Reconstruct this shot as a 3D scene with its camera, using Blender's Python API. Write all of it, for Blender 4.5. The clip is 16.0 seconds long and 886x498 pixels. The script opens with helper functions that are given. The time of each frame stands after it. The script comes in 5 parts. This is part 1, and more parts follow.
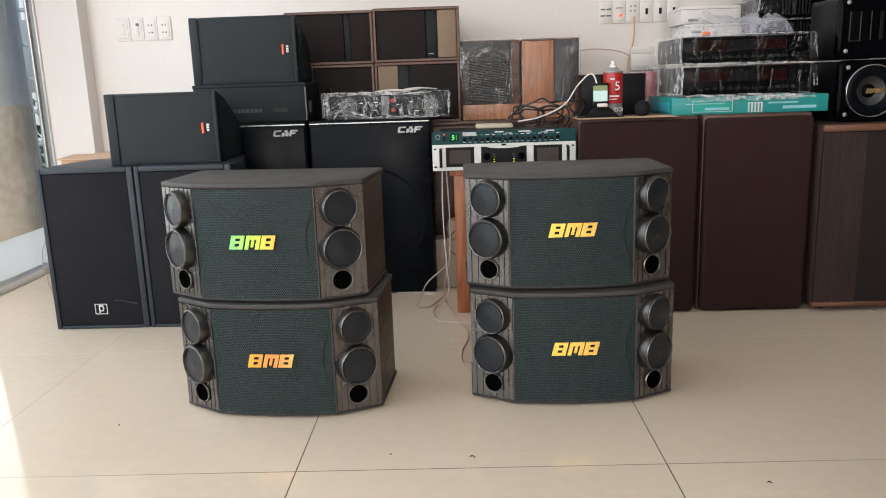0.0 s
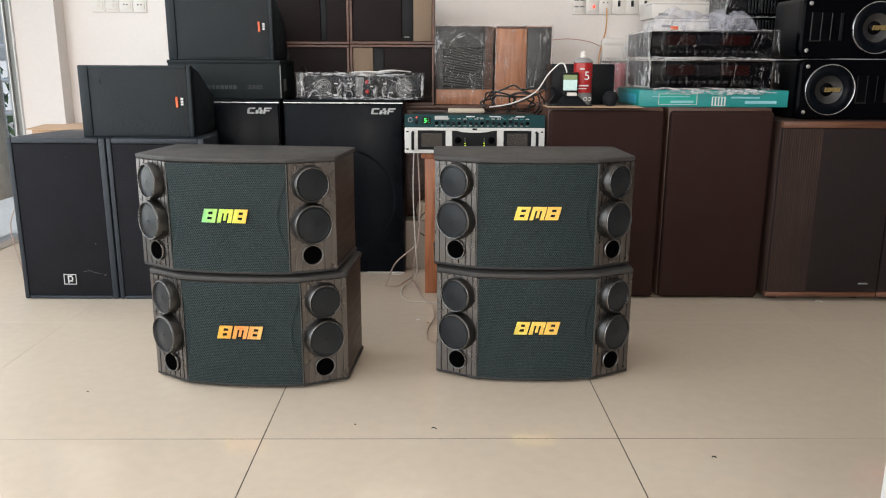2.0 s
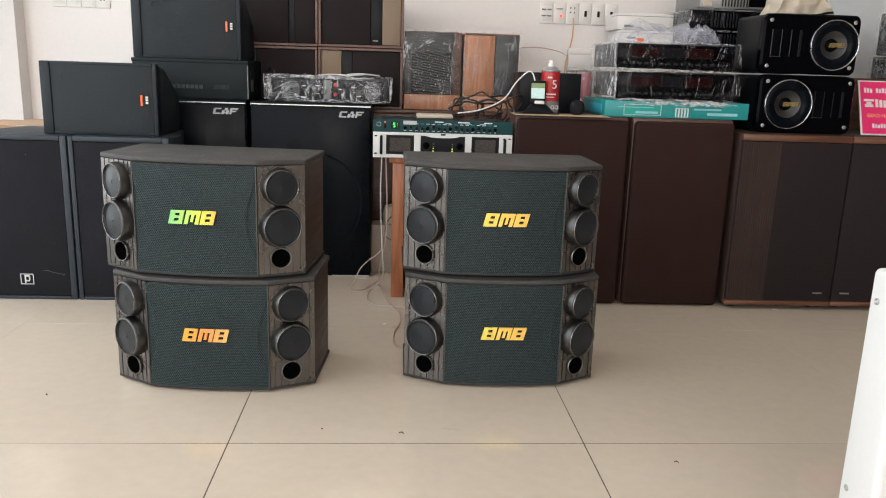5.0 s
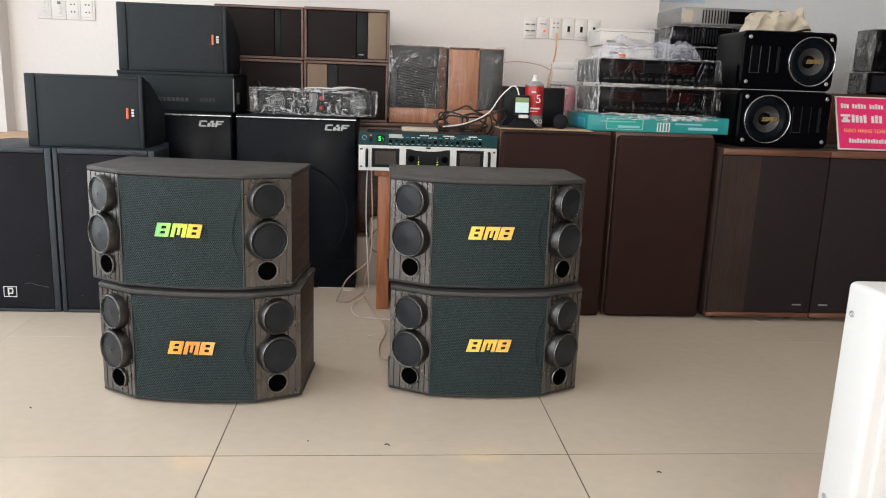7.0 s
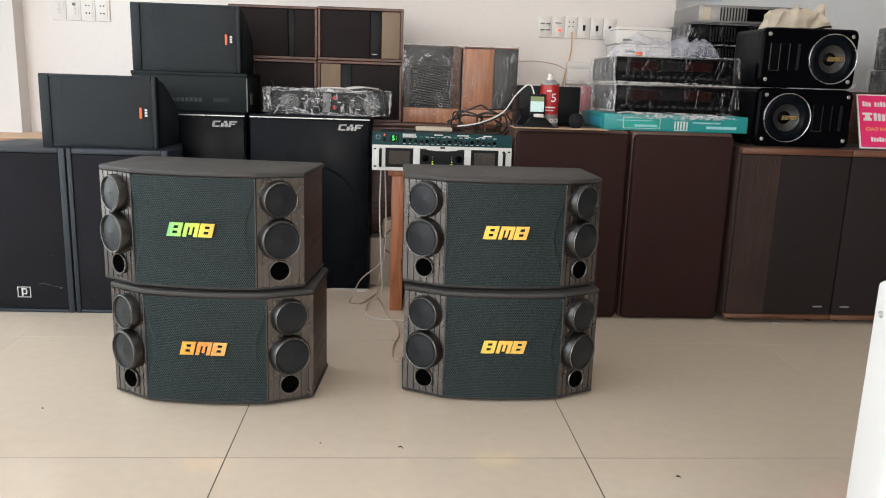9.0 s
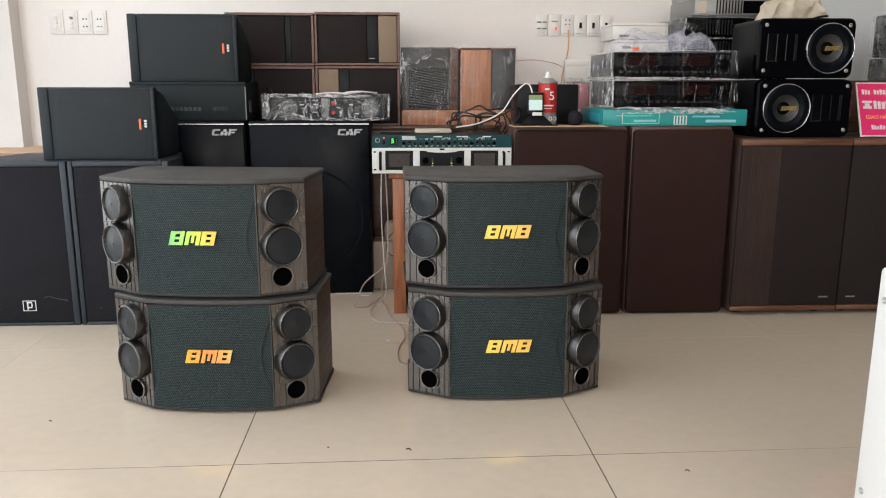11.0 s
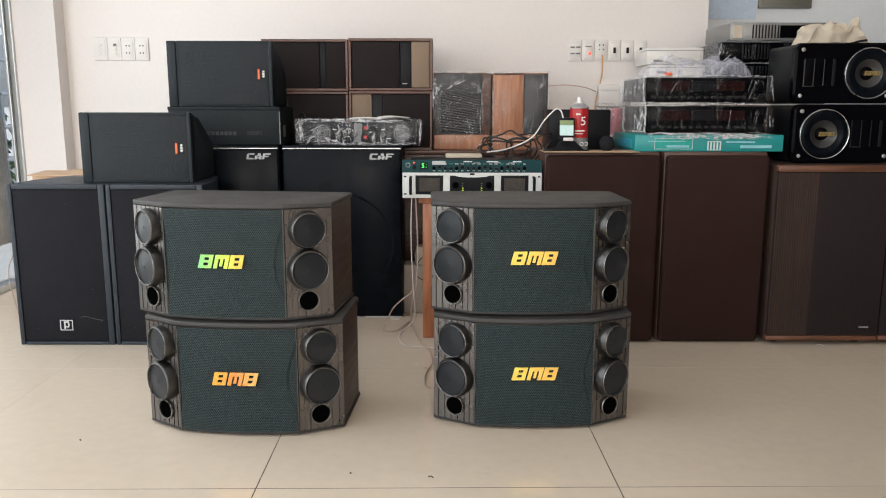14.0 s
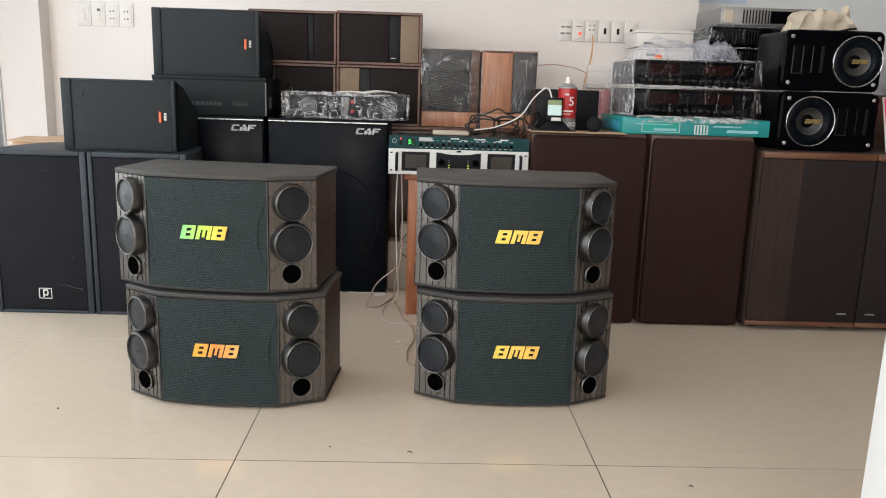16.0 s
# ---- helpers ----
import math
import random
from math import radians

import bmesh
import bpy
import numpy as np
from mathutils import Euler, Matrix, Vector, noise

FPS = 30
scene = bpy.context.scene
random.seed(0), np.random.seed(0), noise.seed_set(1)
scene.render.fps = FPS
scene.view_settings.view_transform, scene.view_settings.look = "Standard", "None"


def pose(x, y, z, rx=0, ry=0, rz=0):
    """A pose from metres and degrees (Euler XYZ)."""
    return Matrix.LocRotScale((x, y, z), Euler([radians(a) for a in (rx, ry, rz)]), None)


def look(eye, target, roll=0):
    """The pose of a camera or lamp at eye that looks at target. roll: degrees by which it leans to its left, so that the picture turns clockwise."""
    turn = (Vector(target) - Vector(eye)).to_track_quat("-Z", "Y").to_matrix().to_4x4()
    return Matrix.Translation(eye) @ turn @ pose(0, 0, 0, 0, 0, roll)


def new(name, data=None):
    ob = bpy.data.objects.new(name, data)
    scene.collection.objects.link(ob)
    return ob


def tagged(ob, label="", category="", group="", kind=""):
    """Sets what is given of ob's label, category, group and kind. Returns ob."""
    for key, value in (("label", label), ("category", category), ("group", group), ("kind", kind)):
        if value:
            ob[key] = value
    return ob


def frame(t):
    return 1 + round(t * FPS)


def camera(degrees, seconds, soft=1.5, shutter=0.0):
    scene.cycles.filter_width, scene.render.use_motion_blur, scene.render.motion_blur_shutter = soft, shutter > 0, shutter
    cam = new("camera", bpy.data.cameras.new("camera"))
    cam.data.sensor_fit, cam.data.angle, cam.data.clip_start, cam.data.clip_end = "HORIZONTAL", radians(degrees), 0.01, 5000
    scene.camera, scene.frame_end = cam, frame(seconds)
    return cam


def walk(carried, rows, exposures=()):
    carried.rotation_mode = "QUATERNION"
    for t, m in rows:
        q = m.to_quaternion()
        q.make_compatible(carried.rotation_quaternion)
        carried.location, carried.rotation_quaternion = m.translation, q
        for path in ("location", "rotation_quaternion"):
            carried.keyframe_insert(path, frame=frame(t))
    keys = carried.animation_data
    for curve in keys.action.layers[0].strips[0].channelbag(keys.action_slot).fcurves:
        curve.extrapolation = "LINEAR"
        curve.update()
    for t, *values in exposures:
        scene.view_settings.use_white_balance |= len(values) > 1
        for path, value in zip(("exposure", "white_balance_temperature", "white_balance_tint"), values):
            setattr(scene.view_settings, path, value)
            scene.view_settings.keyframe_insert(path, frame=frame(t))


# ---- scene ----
cam = camera(59.7, 16.0, soft=1.1)
PATH = [
    (0, (-0.013, 0.176, 0.818), (-0.079, 2.129, 0.392), -1.9),
    (0.5, (0.004, 0.166, 0.812), (-0.052, 2.117, 0.374), -1.7),
    (1, (0.001, 0.144, 0.813), (-0.046, 2.091, 0.357), -1.1),
    (1.5, (-0.003, 0.131, 0.811), (-0.033, 2.076, 0.347), -0.6),
    (2, (-0.006, 0.117, 0.816), (0.004, 2.062, 0.352), 0.3),
    (2.5, (-0.01, 0.111, 0.825), (0.02, 2.058, 0.369), 1.4),
    (3, (-0.017, 0.115, 0.819), (-0.004, 2.064, 0.372), 1.7),
    (3.5, (-0.022, 0.119, 0.816), (-0.008, 2.066, 0.359), 1.3),
    (4, (-0.025, 0.12, 0.816), (0.027, 2.062, 0.344), 1.4),
    (6.5, (-0.032, 0.093, 0.831), (0.111, 2.044, 0.412), 2.1),
    (7, (-0.033, 0.093, 0.829), (0.12, 2.042, 0.406), 2.1),
    (7.5, (-0.026, 0.094, 0.821), (0.137, 2.037, 0.378), 1.9),
    (8, (-0.027, 0.097, 0.821), (0.147, 2.039, 0.373), 2.4),
    (8.5, (-0.034, 0.103, 0.821), (0.121, 2.05, 0.392), 2.6),
    (9, (-0.032, 0.118, 0.817), (0.085, 2.07, 0.399), 1.9),
    (11.5, (-0.023, 0.117, 0.812), (0.082, 2.073, 0.407), -0.1),
    (12, (-0.017, 0.116, 0.817), (0.08, 2.075, 0.427), -0.3),
    (12.5, (-0.005, 0.109, 0.818), (0.068, 2.073, 0.45), -0.5),
    (13, (-0.003, 0.109, 0.822), (0.034, 2.077, 0.468), -0.4),
    (13.5, (0.006, 0.112, 0.82), (0.028, 2.08, 0.464), -0.4),
    (14, (0.005, 0.122, 0.82), (0.012, 2.09, 0.465), 0.1),
    (14.5, (0.0, 0.128, 0.821), (0.003, 2.093, 0.451), 0.8),
    (15, (-0.004, 0.128, 0.819), (0.008, 2.09, 0.431), 1.3),
    (15.5, (-0.002, 0.127, 0.818), (0.026, 2.086, 0.415), 1.7),
    (16, (0.004, 0.126, 0.815), (0.053, 2.083, 0.406), 1.8),
]
walk(cam, [(t, look(eye, target, roll)) for t, eye, target, roll in PATH])

# ---- world and large lights ----
world = bpy.data.worlds.new("daylight")
scene.world = world
world.use_nodes = True
wn = world.node_tree.nodes
sky = wn.new("ShaderNodeTexSky")
sky.sky_type, sky.sun_disc = "NISHITA", False
sky.sun_elevation, sky.sun_rotation = radians(45), radians(170)
world.node_tree.links.new(sky.outputs[0], wn["Background"].inputs[0])
wn["Background"].inputs[1].default_value = 0.15


def lamp(name, kind, m, energy, color=(1, 1, 1), **kw):
    data = bpy.data.lights.new(name, kind)
    data.energy, data.color = energy, color
    if kind == "AREA":
        data.shape, data.size, data.size_y = "RECTANGLE", kw["size"], kw["size_y"]
    else:
        data.angle = radians(kw["angle"])
    ob = new(name, data)
    ob.matrix_world = m
    return ob


lamp("sun", "SUN", look((-0.3, -8, 8), (0, 0, 0)), 3.0, (1, 0.96, 0.9), angle=12)
lamp("window_daylight", "AREA", look((-1.94, 0.6, 1.42), (3.0, 0.6, 1.15)), 104, (0.965, 0.985, 0.975), size=5.2, size_y=2.45)
lamp("shopfront_daylight", "AREA", look((-0.1, -3.9, 1.75), (0.3, 4, 0.9)), 134, (1.0, 0.92, 0.855), size=3.6, size_y=2.2)

# ---- materials ----


def mat(name, color, rough=0.5, metal=0.0, var=0.15, scale=8.0, grain=120.0, bump=0.15, spec=0.5, stretch=(1, 1, 1), emit=0.0, rvar=0.15, coat=0.0):
    """Principled surface with two scales of tone, gloss and relief."""
    m = bpy.data.materials.new(name)
    m.use_nodes = True
    nt = m.node_tree
    n, l = nt.nodes, nt.links
    b = n["Principled BSDF"]
    tc = n.new("ShaderNodeTexCoord")
    mp = n.new("ShaderNodeMapping")
    mp.inputs["Scale"].default_value = stretch
    l.new(tc.outputs["Object"], mp.inputs[0])
    n1, n2 = n.new("ShaderNodeTexNoise"), n.new("ShaderNodeTexNoise")
    n1.inputs["Scale"].default_value, n1.inputs["Detail"].default_value = scale, 5
    n2.inputs["Scale"].default_value, n2.inputs["Detail"].default_value = grain, 3
    l.new(mp.outputs[0], n1.inputs["Vector"]), l.new(mp.outputs[0], n2.inputs["Vector"])
    add = n.new("ShaderNodeMath")
    add.operation = "ADD"
    l.new(n1.outputs[0], add.inputs[0]), l.new(n2.outputs[0], add.inputs[1])
    mr = n.new("ShaderNodeMapRange")
    mr.inputs[1].default_value, mr.inputs[2].default_value = 0.6, 1.4
    mr.inputs[3].default_value, mr.inputs[4].default_value = 1 - var, 1 + var
    l.new(add.outputs[0], mr.inputs[0])
    mx = n.new("ShaderNodeVectorMath")
    mx.operation = "SCALE"
    mx.inputs[0].default_value = color[:3]
    l.new(mr.outputs[0], mx.inputs["Scale"])
    l.new(mx.outputs[0], b.inputs["Base Color"])
    r = n.new("ShaderNodeMapRange")
    r.inputs[1].default_value, r.inputs[2].default_value = 0.3, 0.7
    r.inputs[3].default_value, r.inputs[4].default_value = max(0.02, rough * (1 - rvar)), min(1, rough * (1 + rvar))
    l.new(n1.outputs[0], r.inputs[0]), l.new(r.outputs[0], b.inputs["Roughness"])
    b.inputs["Metallic"].default_value = metal
    b.inputs["Specular IOR Level"].default_value = spec
    b.inputs["Coat Weight"].default_value = coat
    if bump:
        bp = n.new("ShaderNodeBump")
        bp.inputs["Strength"].default_value, bp.inputs["Distance"].default_value = bump, 0.002
        l.new(n2.outputs[0], bp.inputs["Height"]), l.new(bp.outputs[0], b.inputs["Normal"])
    if emit:
        b.inputs["Emission Color"].default_value = (*color[:3], 1)
        b.inputs["Emission Strength"].default_value = emit
    return m


def wood(name, dark, light, stretch=(14, 14, 1.2), rough=0.4):
    """Streaked veneer."""
    m = mat(name, light, rough, var=0.1)
    nt = m.node_tree
    n, l = nt.nodes, nt.links
    b = n["Principled BSDF"]
    tc, mp = n.new("ShaderNodeTexCoord"), n.new("ShaderNodeMapping")
    mp.inputs["Scale"].default_value = stretch
    l.new(tc.outputs["Object"], mp.inputs[0])
    t = n.new("ShaderNodeTexNoise")
    t.inputs["Scale"].default_value, t.inputs["Detail"].default_value, t.inputs["Distortion"].default_value = 4, 8, 0.6
    l.new(mp.outputs[0], t.inputs["Vector"])
    cr = n.new("ShaderNodeValToRGB")
    cr.color_ramp.elements[0].position, cr.color_ramp.elements[1].position = 0.32, 0.68
    cr.color_ramp.elements[0].color, cr.color_ramp.elements[1].color = (*dark, 1), (*light, 1)
    l.new(t.outputs[0], cr.inputs[0]), l.new(cr.outputs[0], b.inputs["Base Color"])
    return m


def perforated(name, paint, hole, pitch, radius=0.33, rough=0.45, spec=0.2, relief=0.5, uneven=0.0):
    """Sheet metal punched with a hexagonal array of holes across local x and z."""
    m = mat(name, paint, rough, var=0.12, bump=0, spec=spec)
    nt = m.node_tree
    n, l = nt.nodes, nt.links
    b = n["Principled BSDF"]
    base = b.inputs["Base Color"].links[0].from_socket
    tc = n.new("ShaderNodeTexCoord")
    sep = n.new("ShaderNodeSeparateXYZ")
    if uneven:  # punched holes wander a little from the grid
        nz, cen, off, mov = n.new("ShaderNodeTexNoise"), n.new("ShaderNodeVectorMath"), n.new("ShaderNodeVectorMath"), n.new("ShaderNodeVectorMath")
        nz.inputs["Scale"].default_value, nz.inputs["Detail"].default_value = 0.35 / pitch, 2
        cen.operation, off.operation, mov.operation = "SUBTRACT", "SCALE", "ADD"
        cen.inputs[1].default_value = (0.5, 0.5, 0.5)
        off.inputs["Scale"].default_value = uneven * pitch
        l.new(tc.outputs["Object"], nz.inputs["Vector"]), l.new(nz.outputs["Color"], cen.inputs[0]), l.new(cen.outputs[0], off.inputs[0])
        l.new(tc.outputs["Object"], mov.inputs[0]), l.new(off.outputs[0], mov.inputs[1]), l.new(mov.outputs[0], sep.inputs[0])
    else:
        l.new(tc.outputs["Object"], sep.inputs[0])

    def op(kind, a, c=None, d=None):
        q = n.new("ShaderNodeMath")
        q.operation = kind
        for i, v in enumerate((a, c, d)):
            if v is None:
                continue
            if isinstance(v, (int, float)):
                q.inputs[i].default_value = v
            else:
                l.new(v, q.inputs[i])
        return q.outputs[0]

    u, v = op("DIVIDE", sep.outputs[0], pitch), op("DIVIDE", sep.outputs[2], pitch * 1.732)
    ds = []
    for o in (0.0, 0.5):
        fu = op("SUBTRACT", op("FRACT", op("ADD", u, o)), 0.5)
        fv = op("MULTIPLY", op("SUBTRACT", op("FRACT", op("ADD", v, o)), 0.5), 1.732)
        ds.append(op("SQRT", op("ADD", op("MULTIPLY", fu, fu), op("MULTIPLY", fv, fv))))
    d = op("MINIMUM", ds[0], ds[1])
    mask = n.new("ShaderNodeMapRange")
    mask.inputs[1].default_value, mask.inputs[2].default_value = radius - 0.07, radius + 0.07
    l.new(d, mask.inputs[0])
    mix = n.new("ShaderNodeMix")
    mix.data_type = "RGBA"
    mix.inputs[6].default_value = (*hole, 1)
    l.new(base, mix.inputs[7]), l.new(mask.outputs[0], mix.inputs[0]), l.new(mix.outputs[2], b.inputs["Base Color"])
    bp = n.new("ShaderNodeBump")
    bp.inputs["Strength"].default_value, bp.inputs["Distance"].default_value = relief, 0.002
    l.new(mask.outputs[0], bp.inputs["Height"]), l.new(bp.outputs[0], b.inputs["Normal"])
    return m


def film_wrap(name, tint=(0.9, 0.92, 0.95), low=0.0, high=0.5, lo=0.62):
    """Crinkled clear stretch film: see-through, with pale glossy creases and painted highlights."""
    m = bpy.data.materials.new(name)
    m.use_nodes = True
    nt = m.node_tree
    n, l = nt.nodes, nt.links
    n.remove(n["Principled BSDF"])
    tc, mp = n.new("ShaderNodeTexCoord"), n.new("ShaderNodeMapping")
    mp.inputs["Rotation"].default_value = (0.2, 0.5, 0.3)
    mp.inputs["Scale"].default_value = (16, 16, 5)
    l.new(tc.outputs["Object"], mp.inputs[0])
    t = n.new("ShaderNodeTexNoise")
    t.inputs["Scale"].default_value, t.inputs["Detail"].default_value, t.inputs["Distortion"].default_value = 2.2, 6, 1.4
    l.new(mp.outputs[0], t.inputs["Vector"])
    cr = n.new("ShaderNodeMapRange")
    cr.inputs[1].default_value, cr.inputs[2].default_value = lo, 0.76
    cr.inputs[3].default_value, cr.inputs[4].default_value = low, high
    l.new(t.outputs[0], cr.inputs[0])
    # White highlights on the creases, painted as thin pale veins.
    t2 = n.new("ShaderNodeTexNoise")
    t2.inputs["Scale"].default_value, t2.inputs["Detail"].default_value, t2.inputs["Distortion"].default_value = 1.6, 4, 2.2
    l.new(mp.outputs[0], t2.inputs["Vector"])
    sub, ab, vein, top = n.new("ShaderNodeMath"), n.new("ShaderNodeMath"), n.new("ShaderNodeMapRange"), n.new("ShaderNodeMath")
    sub.operation, ab.operation, top.operation = "SUBTRACT", "ABSOLUTE", "MAXIMUM"
    sub.inputs[1].default_value = 0.5
    vein.inputs[1].default_value, vein.inputs[2].default_value = 0.0, 0.009
    vein.inputs[3].default_value, vein.inputs[4].default_value = min(0.85, high * 1.3), 0.0
    l.new(t2.outputs[0], sub.inputs[0]), l.new(sub.outputs[0], ab.inputs[0]), l.new(ab.outputs[0], vein.inputs[0])
    t3, m3, mul = n.new("ShaderNodeTexNoise"), n.new("ShaderNodeMapRange"), n.new("ShaderNodeMath")
    t3.inputs["Scale"].default_value = 9
    l.new(tc.outputs["Object"], t3.inputs["Vector"])
    m3.inputs[1].default_value, m3.inputs[2].default_value = 0.50, 0.66
    mul.operation = "MULTIPLY"
    l.new(t3.outputs[0], m3.inputs[0]), l.new(m3.outputs[0], mul.inputs[0]), l.new(vein.outputs[0], mul.inputs[1])
    l.new(mul.outputs[0], top.inputs[0]), l.new(cr.outputs[0], top.inputs[1])
    p = n.new("ShaderNodeBsdfPrincipled")
    p.inputs["Base Color"].default_value, p.inputs["Roughness"].default_value = (*tint, 1), 0.18
    bp = n.new("ShaderNodeBump")
    bp.inputs["Strength"].default_value, bp.inputs["Distance"].default_value = 0.8, 0.006
    l.new(t.outputs[0], bp.inputs["Height"]), l.new(bp.outputs[0], p.inputs["Normal"])
    tr, gl, mix, mg = n.new("ShaderNodeBsdfTransparent"), n.new("ShaderNodeBsdfGlossy"), n.new("ShaderNodeMixShader"), n.new("ShaderNodeMixShader")
    gl.inputs["Roughness"].default_value = 0.12
    l.new(bp.outputs[0], gl.inputs["Normal"])
    mg.inputs[0].default_value = 0.007
    l.new(tr.outputs[0], mg.inputs[1]), l.new(gl.outputs[0], mg.inputs[2])
    l.new(top.outputs[0], mix.inputs[0]), l.new(mg.outputs[0], mix.inputs[1]), l.new(p.outputs[0], mix.inputs[2])
    l.new(mix.outputs[0], n["Material Output"].inputs["Surface"])
    return m


def film_fold(name, tint=(0.86, 0.87, 0.9), dense=0.75):
    """Film gathered into folds: milky, glossy, uneven."""
    m = bpy.data.materials.new(name)
    m.use_nodes = True
    n, l = m.node_tree.nodes, m.node_tree.links
    p = n["Principled BSDF"]
    p.inputs["Base Color"].default_value, p.inputs["Roughness"].default_value = (*tint, 1), 0.22
    tc, t, cr = n.new("ShaderNodeTexCoord"), n.new("ShaderNodeTexNoise"), n.new("ShaderNodeMapRange")
    t.inputs["Scale"].default_value, t.inputs["Detail"].default_value = 70, 4
    l.new(tc.outputs["Object"], t.inputs["Vector"]), l.new(t.outputs[0], cr.inputs[0])
    cr.inputs[1].default_value, cr.inputs[2].default_value = 0.35, 0.68
    cr.inputs[3].default_value, cr.inputs[4].default_value = 0.05, dense
    l.new(cr.outputs[0], p.inputs["Alpha"])
    return m


def clear_glass(name):
    m = bpy.data.materials.new(name)
    m.use_nodes = True
    n, l = m.node_tree.nodes, m.node_tree.links
    n.remove(n["Principled BSDF"])
    tr, gl, mix = n.new("ShaderNodeBsdfTransparent"), n.new("ShaderNodeBsdfGlossy"), n.new("ShaderNodeMixShader")
    mix.inputs[0].default_value = 0.07
    gl.inputs["Roughness"].default_value = 0.02
    tr.inputs[0].default_value = (0.93, 0.95, 0.95, 1)
    l.new(tr.outputs[0], mix.inputs[1]), l.new(gl.outputs[0], mix.inputs[2])
    l.new(mix.outputs[0], n["Material Output"].inputs["Surface"])
    return m


def foil(name, stops):
    """Metallic foil whose colour runs along local x."""
    m = mat(name, (0.8, 0.6, 0.2), 0.3, 0.75, bump=0.05)
    n, l = m.node_tree.nodes, m.node_tree.links
    tc, sp, mr, cr = n.new("ShaderNodeTexCoord"), n.new("ShaderNodeSeparateXYZ"), n.new("ShaderNodeMapRange"), n.new("ShaderNodeValToRGB")
    mr.inputs[1].default_value, mr.inputs[2].default_value = -0.06, 0.06
    l.new(tc.outputs["Object"], sp.inputs[0]), l.new(sp.outputs[0], mr.inputs[0]), l.new(mr.outputs[0], cr.inputs[0])
    e = cr.color_ramp.elements
    while len(e) < len(stops):
        e.new(0.5)
    for i, c in enumerate(stops):
        e[i].position, e[i].color = i / (len(stops) - 1), (*c, 1)
    l.new(cr.outputs[0], n["Principled BSDF"].inputs["Base Color"])
    return m


WALL = mat("wall_paint", (0.755, 0.712, 0.688), 0.75, var=0.03, scale=1.2, grain=60, bump=0.08)
WALL_COOL = mat("wall_paint_cool", (0.70, 0.73, 0.76), 0.7, var=0.03, scale=1.2, grain=60, bump=0.08)
CEIL = mat("ceiling_paint", (0.8, 0.8, 0.79), 0.8, var=0.02, bump=0.05)
TILE = mat("polished_tile", (0.632, 0.543, 0.438), 0.085, var=0.05, scale=2.0, grain=30, bump=0.0, spec=0.43, rvar=0.35)
# Fading of the outer joints is painted into the grout: dark near, pale away.
GROUT = mat("tile_joint_painted_fade", (0.16, 0.13, 0.10), 0.8)
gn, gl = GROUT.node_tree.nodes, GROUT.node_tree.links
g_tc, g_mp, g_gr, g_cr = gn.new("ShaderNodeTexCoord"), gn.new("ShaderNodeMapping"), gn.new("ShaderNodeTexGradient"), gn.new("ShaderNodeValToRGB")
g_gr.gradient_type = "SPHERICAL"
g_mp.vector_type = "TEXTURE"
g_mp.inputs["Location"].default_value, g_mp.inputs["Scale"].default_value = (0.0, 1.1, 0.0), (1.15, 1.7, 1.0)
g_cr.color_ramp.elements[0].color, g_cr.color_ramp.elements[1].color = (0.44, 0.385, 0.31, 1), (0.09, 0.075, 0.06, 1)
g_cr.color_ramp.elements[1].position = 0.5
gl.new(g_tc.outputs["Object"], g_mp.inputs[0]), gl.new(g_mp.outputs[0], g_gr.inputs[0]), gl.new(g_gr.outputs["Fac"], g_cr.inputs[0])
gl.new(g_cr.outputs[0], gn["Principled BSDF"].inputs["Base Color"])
ALU = mat("aluminium", (0.62, 0.63, 0.64), 0.35, 0.9, var=0.06)
GLASS = clear_glass("clear_glass")
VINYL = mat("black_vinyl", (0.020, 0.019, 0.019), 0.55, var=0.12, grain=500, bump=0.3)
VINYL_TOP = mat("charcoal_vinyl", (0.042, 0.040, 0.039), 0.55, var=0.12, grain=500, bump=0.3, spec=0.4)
VINYL_BROWN = mat("dark_walnut_vinyl", (0.050, 0.034, 0.028), 0.5, var=0.2, grain=40, stretch=(1, 1, 8))
PANEL = mat("grey_baffle", (0.165, 0.154, 0.148), 0.28, 0.92, var=0.1, grain=300, bump=0.03)
RING = mat("driver_ring", (0.085, 0.083, 0.082), 0.33, 0.95, var=0.1, bump=0.02)
RIM = mat("polished_rim", (0.24, 0.235, 0.23), 0.28, 0.9)
CLOTH = perforated("driver_mesh", (0.012, 0.016, 0.022), (0.004, 0.005, 0.006), 0.0022, rough=0.38, spec=0.45, relief=0.12)
GRILLE = perforated("teal_grille", (0.055, 0.088, 0.092), (0.005, 0.008, 0.009), 0.0048, 0.43, uneven=0.55)
# Flat black painted in for the shade inside ports and small holes.
HOLE = mat("painted_hole_dark", (0.0015, 0.0015, 0.0015), 0.9, spec=0.0, bump=0)
BLACK = mat("black_plastic", (0.008, 0.009, 0.011), 0.4, var=0.2, grain=300, spec=0.14)
GLOSS = mat("gloss_black", (0.002, 0.002, 0.003), 0.14, var=0.1, spec=0.05)
BLUEBLACK = mat("textured_blue_black_paint", (0.019, 0.026, 0.036), 0.5, var=0.2, grain=400, bump=0.5, spec=0.4)
FOAM = mat("black_foam", (0.0165, 0.0168, 0.0205), 0.95, var=0.3, grain=350, bump=0.7, spec=0.1)
JGRILLE = perforated("grey_green_grille", (0.016, 0.022, 0.027), (0.005, 0.008, 0.0105), 0.0024, spec=0.3)
JBODY = mat("charcoal_moulding", (0.014, 0.020, 0.025), 0.55, var=0.25, grain=400, bump=0.4, spec=0.25)
